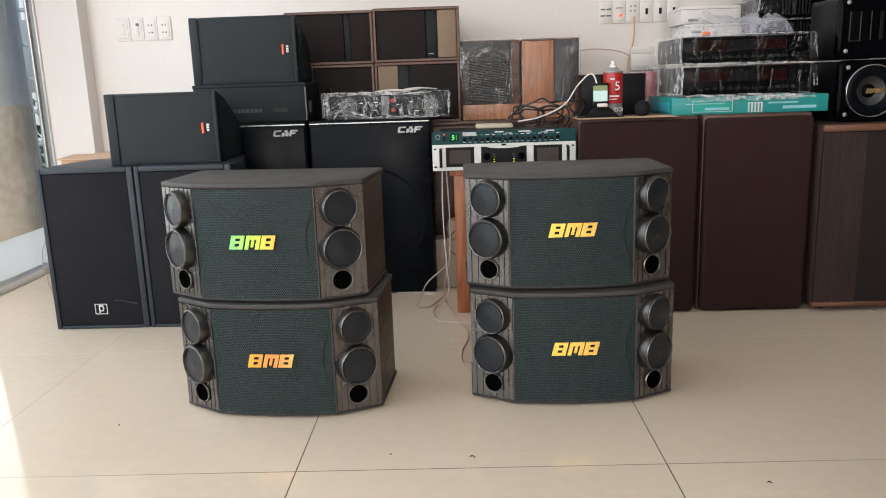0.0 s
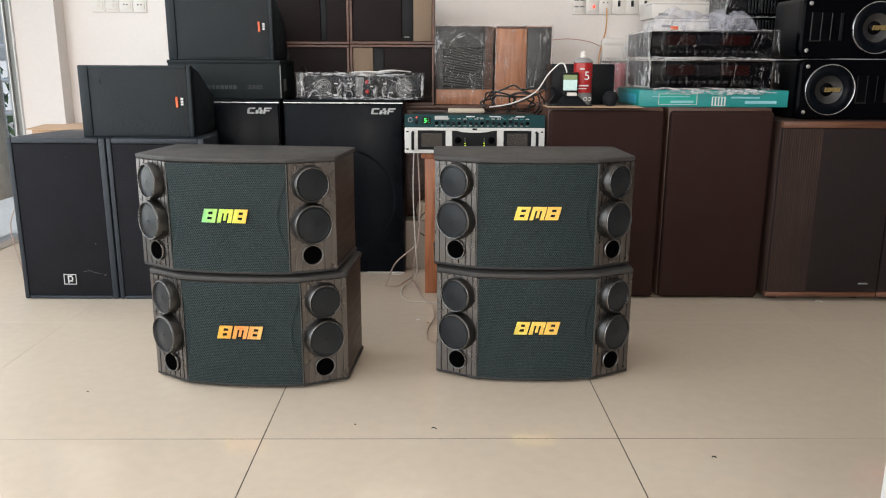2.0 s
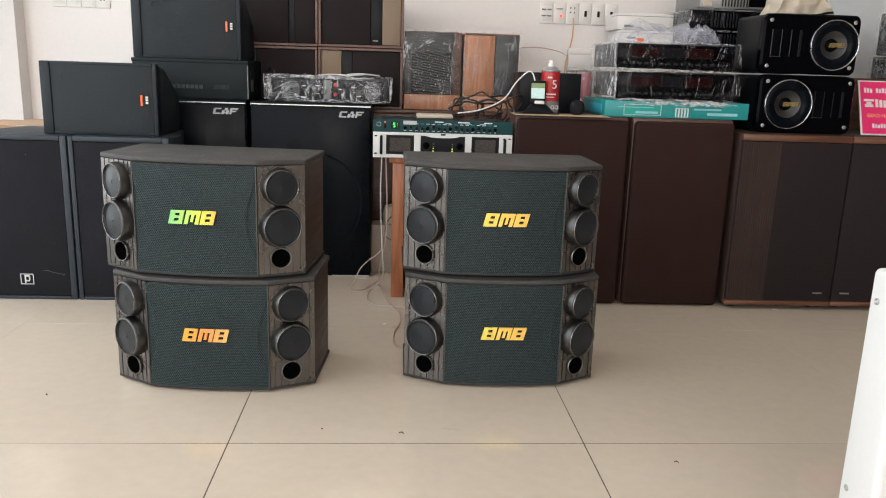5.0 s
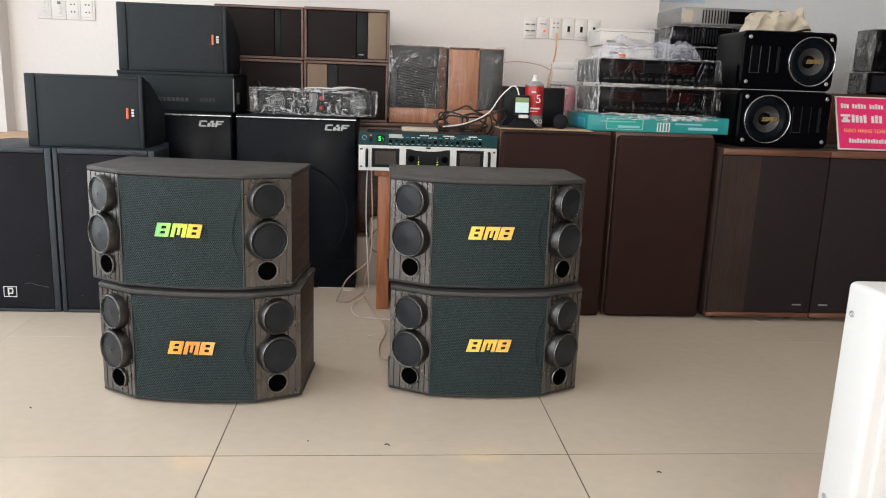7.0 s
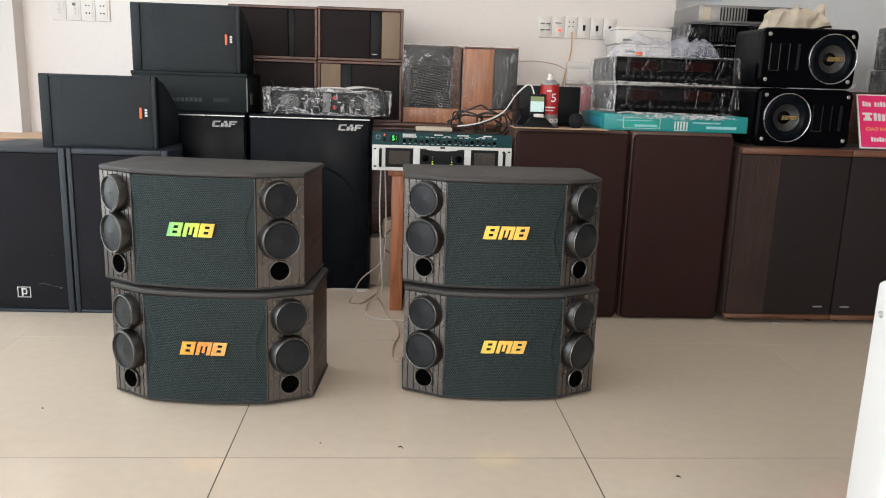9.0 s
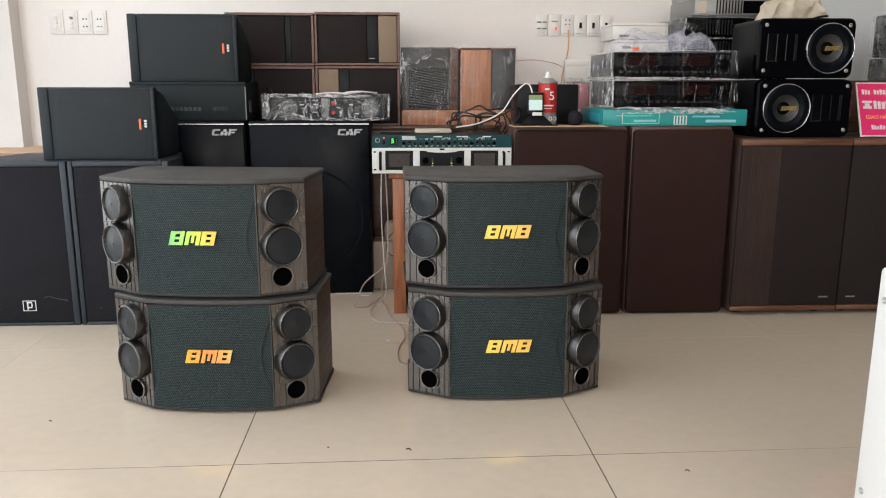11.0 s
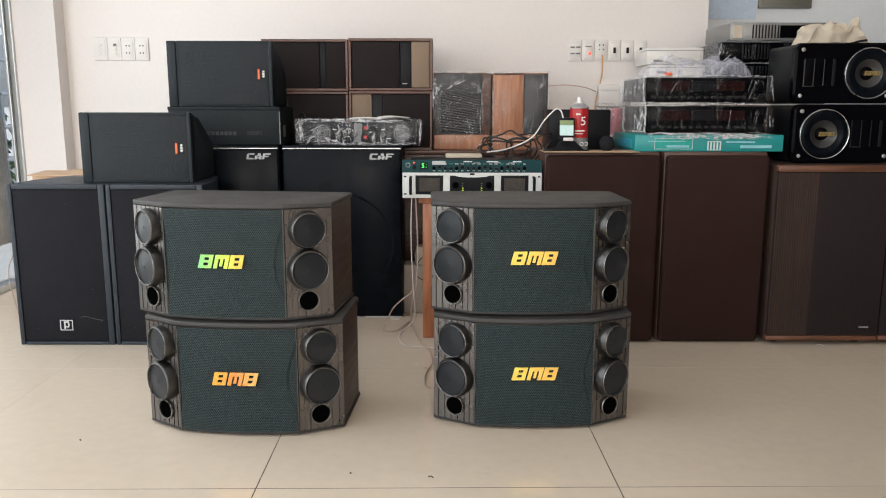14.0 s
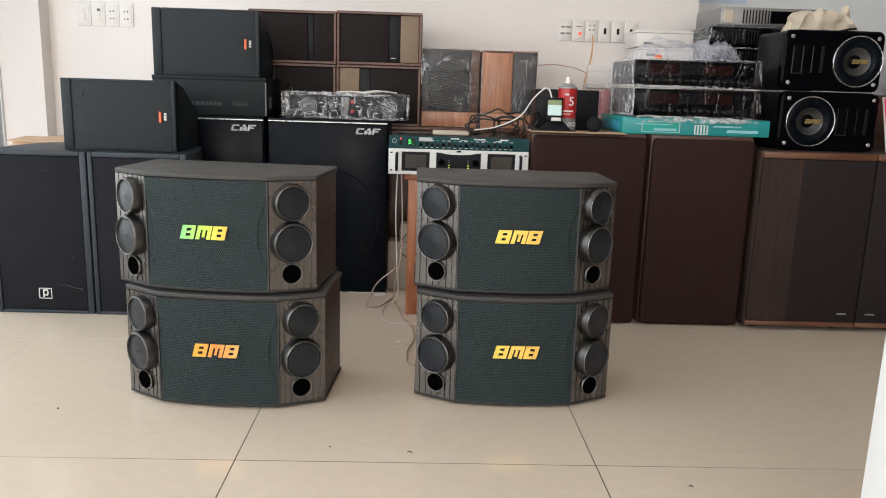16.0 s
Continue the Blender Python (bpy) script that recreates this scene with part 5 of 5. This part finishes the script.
def cone_speaker(x, z, side, label):
    s = thing("cone_speaker", label, "speaker", x, 2.85, z, 0, group="pair of black cone speakers")
    w, h = 0.174, 0.205
    part("cabinet", rbox(-w + 0.004, w - 0.004, 0.02, 0.24, 0.003, h - 0.003, 0.016, 3), BLACK, s)
    cx = 0.084 if side > 0 else -0.067
    # front panel: rounded slab with a round opening for the woofer
    n, rc, hole = 96, 0.024, 0.070
    bm = bmesh.new()

    def edge_at(a):
        lo, hi = 0.05, 0.40
        for _ in range(24):
            t = (lo + hi) / 2
            qx, qz = abs(cx + t * math.cos(a)) - (w - rc), abs(t * math.sin(a)) - (h / 2 - rc)
            d = math.hypot(max(qx, 0), max(qz, 0)) + min(max(qx, qz), 0) - rc
            lo, hi = (t, hi) if d < 0 else (lo, t)
        return lo

    rings = [[] for _ in range(5)]
    for i in range(n):
        a = 2 * math.pi * i / n
        e, ca, sa = edge_at(a), math.cos(a), math.sin(a)
        for ring, (t, yy) in zip(rings, ((hole, 0.022), (hole, -0.006), (e - 0.007, -0.006), (e, 0.001), (e, 0.026))):
            ring.append(bm.verts.new((cx + t * ca, yy, h / 2 + t * sa)))
    for p, q in zip(rings, rings[1:]):
        for i in range(n):
            bm.faces.new((p[i], p[(i + 1) % n], q[(i + 1) % n], q[i]))
    part("front_panel", bm, GLOSS, s, "gloss black front panel")
    at = pose(cx, -0.006, h / 2) @ FRONT
    c = part("woofer", lathe([(0.0865, 0.0), (0.0865, 0.006), (0.0855, 0.0072), (0.0842, 0.0068), (0.0838, 0.0)], at, 56), SILVER, s, "chrome woofer ring")
    part("surround", lathe([(0.084, 0.001), (0.077, 0.005), (0.064, 0.005), (0.053, 0.0), (0.047, -0.004)], at, 48), CAFM, c, "black rubber surround")
    part("cone", lathe([(0.048, -0.003), (0.041, -0.009), (0.032, -0.016), (0.022, -0.0215), (0.0, -0.0215)], at, 40), CONE, c, "grey metal cone")
    part("dust_cap", lathe([(0.023, -0.020), (0.021, -0.015), (0.013, -0.010), (0, -0.008)], at, 28), GLOSS, c)
    badge(DULLGOLD, 0.056, 0.015, s, pose(cx + 0.012, -0.004, h / 2), "dull gold badge")
    vx = -side * 0.085
    v = part("vent", rbox(vx - 0.060, vx + 0.060, -0.0075, 0.0, 0.058, 0.152, 0.002), GLOSS, s)
    for k, rw in enumerate((0.0012, 0.0012, 0.0012, 0.005)):
        rx = vx - 0.058 + 0.034 * k
        part("vent_rib", rbox(rx - rw, rx + rw, -0.010, -0.006, 0.060, 0.150, 0.0008, 1), BLACK if k == 3 or side < 0 else LOUVRE, v)
    part("vent_lip", rbox(vx - 0.060, vx - 0.02, -0.0095, -0.006, 0.057, 0.059, 0.0005, 1), LOUVRE, v)
    for sx in (-0.150, 0.150):
        for zz in (0.026, h - 0.024):
            part("bolt", lathe([(0.0068, 0), (0.0068, 0.0025), (0.005, 0.004), (0, 0.004)], pose(sx, -0.006, zz) @ FRONT, 14), SILVER, s)
    return s


cone_speaker(1.412, 0.636, -1, "gloss black speaker with chrome-ringed cone on walnut speaker")
cone_speaker(1.400, 0.844, 1, "gloss black speaker with chrome-ringed cone stacked on another")

# ---- sign and far black boxes ----
sign = thing("shop_sign", "magenta printed sign board leaning on a walnut speaker", "sign", 1.790, 2.85, 0.638, 0, rx=-20)
part("board", rbox(-0.155, 0.155, 0, 0.006, 0, 0.205, 0.002), WHITE, sign)
part("printed_face", rbox(-0.150, 0.150, -0.0012, 0.001, 0.005, 0.200, 0.001, 1), PINK, sign, "magenta printed face")
for z0, z1, x0, pitch, n, gaps in ((0.158, 0.177, -0.136, 0.0112, 24, (3, 9, 15, 19)), (0.104, 0.134, -0.096, 0.0152, 13, (4, 8)), (0.026, 0.043, -0.112, 0.0105, 21, (14, 18))):
    for k in range(n):
        if k not in gaps:
            part("printed_bar", rbox(x0 + pitch * k, x0 + pitch * (k + 0.74), -0.002, 0.0, z0, z1 - 0.002 * (k % 3), 0.0004, 1), PRINT, sign)
bm = bmesh.new()
box(bm, -0.136, -0.104, -0.002, 0.0, 0.104, 0.114)
box(bm, -0.129, -0.111, -0.002, 0.0, 0.114, 0.124)
box(bm, -0.139, -0.101, -0.002, 0.0, 0.126, 0.134)
part("phone_symbol", bm, PRINT, sign, smooth=False)
text("lettering", "GIAO HÀNG TOÀN QUỐC", 0.0195, YELLOW, sign, pose(-0.012, -0.0016, 0.072) @ FRONT, "yellow printed lettering")


def far_box(x, y, z, w, h, label):
    s = thing("wrapped_speaker", label, "speaker", x, y, z, group="wrapped black speakers in the alcove")
    part("cabinet", rbox(-w, w, 0, 0.14, 0, h, 0.008), GLOSS, s)
    part("front_grille", rbox(-w + 0.02, w - 0.01, -0.005, 0.006, 0.012, h - 0.012, 0.004), FOAM if h < 0.15 else GLOSS, s)
    part("film_end", crumpled(-w - 0.012, -w - 0.003, -0.008, 0.14, 0.002, h, 0.007, 10, 24, h * 20), ENDFILM, s, "milky gathered film")
    if h > 0.15:
        part("badge", rbox(-w + 0.052, -w + 0.075, -0.007, -0.004, h * 0.42, h * 0.44, 0.0004, 1), PRINT, s)
        part("badge", rbox(-w + 0.062, -w + 0.080, -0.007, -0.004, h * 0.46, h * 0.53, 0.0004, 1), PRINT, s)
    part("film", crumpled(-w - 0.006, w + 0.006, -0.012, 0.145, 0, h + 0.006, 0.006, 14, 18, h * 40), FILM, s, "crinkled clear stretch film")


far_box(2.18, 3.30, 0.84, 0.19, 0.092, "black speaker in clear film in the alcove")
far_box(2.185, 3.30, 0.936, 0.185, 0.174, "black speaker in clear film stacked in the alcove")

# ---- wall fittings ----


def plate(x, z, w, h, group):
    p = thing("wall_socket", "white plastic wall plate", "wall socket", x, 3.8, z, group=group)
    part("cover", rbox(-w / 2, w / 2, -0.007, 0.0, -h / 2, h / 2, 0.003), WHITE, p)
    part("insert", rbox(-w / 2 + 0.009, w / 2 - 0.009, -0.0095, -0.004, -h / 2 + 0.012, h / 2 - 0.012, 0.002), WHITE, p)
    return p


for k in range(4):
    p = plate(-1.562 + k * 0.0633, 1.093, 0.0625, 0.104, "wall plates by the glass")
    if k >= 2:
        for hx in (-0.007, 0.007):
            for hz in (-0.018, 0.014):
                part("pin_hole", lathe([(0.0032, 0), (0.0032, 0.001), (0, 0.001)], pose(hx, -0.0095, hz) @ FRONT, 10), HOLE, p)
    else:
        for hz in (-0.022, -0.002, 0.018):
            part("switch", rbox(-0.008 + 0.006 * k, 0.008 + 0.004 * k, -0.015, -0.011, hz - 0.006, hz + 0.006, 0.0015), GREYPRINT if hz == 0.018 and k else WHITE, p)
for k in range(6):
    p = plate(0.627 + k * 0.0603, 1.091, 0.0590, 0.096, "wall plates over the receivers")
    if k == 0:
        for hx in (-0.013, 0.013):
            for hz in (-0.014, 0.014):
                part("switch", rbox(hx - 0.010, hx + 0.010, -0.0145, -0.011, hz - 0.003, hz + 0.003, 0.001), GREYPRINT, p)
    elif k == 1:
        part("pilot_light", rbox(0.001, 0.013, -0.0135, -0.009, -0.020, -0.008, 0.002), REDLIT, p, "lit red pilot light")
        part("switch", rbox(-0.016, 0.014, -0.0145, -0.011, 0.016, 0.02, 0.001), GREYPRINT, p)
    elif k == 2:
        for hx in (-0.009, 0.009):
            for hz in (0.004, 0.024):
                part("pin_hole", lathe([(0.0032, 0), (0.0032, 0.001), (0, 0.001)], pose(hx, -0.0095, hz) @ FRONT, 10), HOLE, p)
    else:
        part("slot", rbox(-0.0055, 0.0065, -0.0135, -0.011, -0.013, 0.013, 0.001), BLACK, p)
jb = thing("junction_box", "white plastic cable box on the wall", "junction box", 0.803, 3.8, 0.835)
part("body", rbox(-0.066, 0.066, -0.035, 0, 0, 0.10, 0.006), WHITE, jb)
part("lid", rbox(-0.068, 0.068, -0.038, -0.03, 0.072, 0.102, 0.003), WHITE, jb)
solid("cable", tube([(0.752, 3.785, 1.07), (0.752, 3.772, 1.03), (0.752, 3.778, 0.98), (0.742, 3.785, 0.92), (0.728, 3.78, 0.86), (0.722, 3.76, 0.78), (0.725, 3.72, 0.70), (0.75, 3.68, 0.67)], 0.0032), CABLEO, "orange power cable hanging from a wall socket", "cable")
nb = thing("notice_board", "pale blue paper sheet on the alcove wall", "paper", 1.405, 4.06, 1.262)
part("sheet", rbox(-0.095, 0.150, -0.004, 0, 0, 0.40, 0.001, 1), mat("pale_blue_paper", (0.55, 0.66, 0.80), 0.6), nb)
pq = thing("meter_box", "grey metal plate on the alcove wall", "plate", 1.69, 4.06, 1.312)
part("frame", rbox(-0.13, 0.13, -0.02, 0, 0, 0.30, 0.004), mat("grey_metal_plate", (0.22, 0.22, 0.20), 0.4, 0.5), pq)
part("panel", rbox(-0.115, 0.115, -0.023, -0.018, 0.014, 0.286, 0.003), mat("dull_olive_plate", (0.20, 0.20, 0.17), 0.45, 0.4), pq)

# ---- cardboard box by the glass ----
cb = thing("cardboard_box", "open brown cardboard box behind stage speakers", "box", -1.46, 3.20, 0)
part("body", rbox(-0.16, 0.16, 0, 0.35, 0, 0.56, 0.003), CARD, cb)
part("flap", rbox(-0.16, 0.16, -0.01, 0.14, 0.562, 0.566, 0.001, 1, pose(0, 0, 0.0, 3, 0, 0)), CARD, cb)

# ---- white panel close to the camera ----
wc = thing("white_cabinet", "upright white lacquered metal cabinet with screwed edge", "cabinet", 0.6495, 1.063, 0.0)
part("body", rbox(0.0, 0.42, 0.0, 0.086, 0, 0.566, 0.010, 4), WHITEPAINT, wc)
part("front_cover", rbox(0.022, 0.40, -0.004, 0.01, 0.02, 0.548, 0.006, 3), WHITEPAINT, wc)
for zz in (0.06, 0.228, 0.520):
    part("screw", lathe([(0.005, 0), (0.005, 0.0015), (0.003, 0.002), (0.001, 0.0006), (0, 0.0006)], pose(0.0, 0.064, zz, 0, -90, 0), 14), STEEL, wc)

# ---- cables and litter ----


solid("cable", tube([(0.36, 3.44, 0.905), (0.42, 3.50, 0.912), (0.50, 3.56, 0.925), (0.57, 3.60, 0.928), (0.66, 3.66, 0.918), (0.73, 3.76, 0.90)], 0.0018), mat("pink_cable", (0.55, 0.30, 0.26), 0.5), "thin pinkish lead strung to the wall cable", "cable", group="loose cables")


def cable(pts, r, material, label):
    return solid("cable", tube([(a - 0.027, c + 0.015, max(d - 0.007, r)) for a, c, d in pts], r), material, label, "cable", group="loose cables")


cable([(0.46, 2.835, 0.80), (0.452, 2.85, 0.826), (0.435, 2.86, 0.828), (0.40, 2.88, 0.79), (0.36, 2.90, 0.73), (0.28, 2.92, 0.690), (0.2, 2.92, 0.676)], 0.0025, CABLEW, "white charging lead looping from the screen")
rng = random.Random(11)
for cx, cz, rx, rz, turn, ph in ((0.235, 0.668, 0.055, 0.038, 1.2, 3.0), (0.285, 0.672, 0.075, 0.052, 1.0, 3.3), (0.330, 0.664, 0.060, 0.040, 1.3, 2.6), (0.270, 0.662, 0.095, 0.030, 0.8, 3.4), (0.350, 0.664, 0.050, 0.058, 0.9, 2.2)):
    pts = []
    for i in range(15):
        a = ph - turn * 2 * math.pi * i / 14
        grow = 1.0 + 0.12 * math.sin(2.3 * i + cx * 40)
        pts.append((cx + rx * grow * math.cos(a), 2.95 + 0.004 * i + 0.02 * rng.uniform(-1, 1), cz + rz * grow * math.sin(a) + 0.022))
    cable(pts, 0.0033, CABLEK, "coiled black lead behind the rack")
cable([(0.24, 2.92, 0.675), (0.30, 2.93, 0.690), (0.37, 2.94, 0.720), (0.425, 2.95, 0.745), (0.44, 2.97, 0.72), (0.41, 2.98, 0.675)], 0.003, CABLEK, "black lead behind the rack")
LEADS = (
    (CABLEG, 0.0020, "white lead hanging from the rack to the tiles", [(-0.097, 2.86, 0.515), (-0.099, 2.83, 0.414), (-0.097, 2.80, 0.338), (-0.092, 2.78, 0.24), (-0.089, 2.77, 0.18), (-0.084, 2.78, 0.11), (-0.096, 2.88, 0.05), (-0.125, 2.94, 0.006), (-0.142, 2.89, 0.004), (-0.144, 2.81, 0.004), (-0.129, 2.756, 0.004), (-0.103, 2.722, 0.004), (-0.044, 2.714, 0.004), (0.02, 2.69, 0.004)]),
    (CABLEC, 0.0024, "clear speaker lead on the tiles", [(-0.083, 2.86, 0.515), (-0.076, 2.84, 0.351), (-0.077, 2.80, 0.256), (-0.081, 2.79, 0.207), (-0.097, 2.80, 0.13), (-0.104, 2.92, 0.03), (-0.095, 2.95, 0.005), (-0.065, 2.775, 0.004), (-0.033, 2.675, 0.004), (-0.021, 2.553, 0.004), (-0.040, 2.442, 0.004), (-0.040, 2.35, 0.004), (-0.026, 2.311, 0.004), (0.01, 2.30, 0.004)]),
    (CABLEC, 0.0024, "clear speaker lead on the tiles", [(-0.089, 2.78, 0.195), (-0.109, 2.78, 0.174), (-0.135, 2.80, 0.15), (-0.168, 2.83, 0.11), (-0.195, 2.90, 0.04), (-0.207, 2.923, 0.005), (-0.181, 2.915, 0.004), (-0.160, 2.922, 0.004), (-0.137, 2.983, 0.004), (-0.114, 3.054, 0.004)]),
    (CABLEK, 0.0018, "thin dark lead looped behind the table leg", [(-0.045, 2.95, 0.290), (-0.072, 2.93, 0.271), (-0.082, 2.92, 0.241), (-0.077, 2.93, 0.207), (-0.050, 2.95, 0.187)]),
)
for material, r_lead, label, pts in LEADS:
    solid("cable", tube(pts, r_lead), material, label, "cable", group="loose cables")
cable([(-1.62, 3.05, 0.40), (-1.60, 3.02, 0.3), (-1.63, 3.02, 0.2), (-1.62, 3.05, 0.02)], 0.0022, CABLEC, "tan cable beside the cardboard box")
cable([(-0.55, 3.35, 0.80), (-0.52, 3.26, 0.815), (-0.50, 3.20, 0.79), (-0.515, 3.17, 0.75), (-0.50, 3.16, 0.72)], 0.003, CABLEK, "black lead between carton and wrapped amplifier")
pot = thing("pale_pack", "pale plastic pack standing on the tiles behind the table", "pack", -0.092, 3.19, 0)
part("body", rbox(-0.052, 0.045, 0, 0.10, 0, 0.20, 0.006, 3), mat("beige_pack", (0.36, 0.32, 0.27), 0.6), pot)
part("neck", lathe([(0.03, 0.195), (0.034, 0.235), (0.026, 0.27), (0, 0.28)], pose(0.025, 0.05, 0), 20), CLOTHBAG, pot)
for x, y, s, mm in ((-0.016, 1.752, 0.0055, BLACK), (0.585, 1.621, 0.004, BLACK), (-0.04, 2.50, 0.006, CARD), (1.351, 2.753, 0.010, PRINT), (-0.9, 1.95, 0.0025, BLACK), (-0.2, 1.77, 0.0015, BLACK)):
    solid("crumb", tube([(-s, 0, 0.001), (-s * 0.3, s * 0.5, 0.002), (s * 0.5, s * 0.1, 0.002), (s, -s * 0.8, 0.001)], 0.0011, 5, 3), mm, "crumb of dirt on the tiles", "litter", x=x, y=y)
solid("paper_scrap", rbox(-0.020, 0.020, -0.0028, 0.0028, 0.0002, 0.001, 0.0003, 1), CLOTHBAG, "thin pale paper scrap on the tiles", "litter", x=0.10, y=1.775, rz=-12)

for x, y, rz, k in ((-0.175, 3.094, 4, 0.9), (-0.074, 2.531, 35, 0.35)):
    solid("paper_scrap", rbox(-0.018 * k, 0.018 * k, -0.004, 0.004, 0.0002, 0.0016, 0.0004, 1), PRINT, "small white scrap on the tiles", "litter", x=x, y=y, rz=rz)

# ---- floor tiles ----
tile_mesh = None
for i in range(8):
    for j in range(11):
        x0, y0 = -2.0 + TS * i, -4.7 + TS * j
        if tile_mesh is None:
            t = part("tile", rbox(JOINT / 2, TS - JOINT / 2, JOINT / 2, TS - JOINT / 2, -0.010, 0.0, 0.0003, 1), TILE, floor)
            tile_mesh = t.data
        else:
            t = new("tile", tile_mesh)
            t.parent = floor
        t.matrix_basis = pose(-0.4, 1.7, 0, 0, 0, 0.5) @ pose(x0 + 0.4, y0 - 1.7, 0)
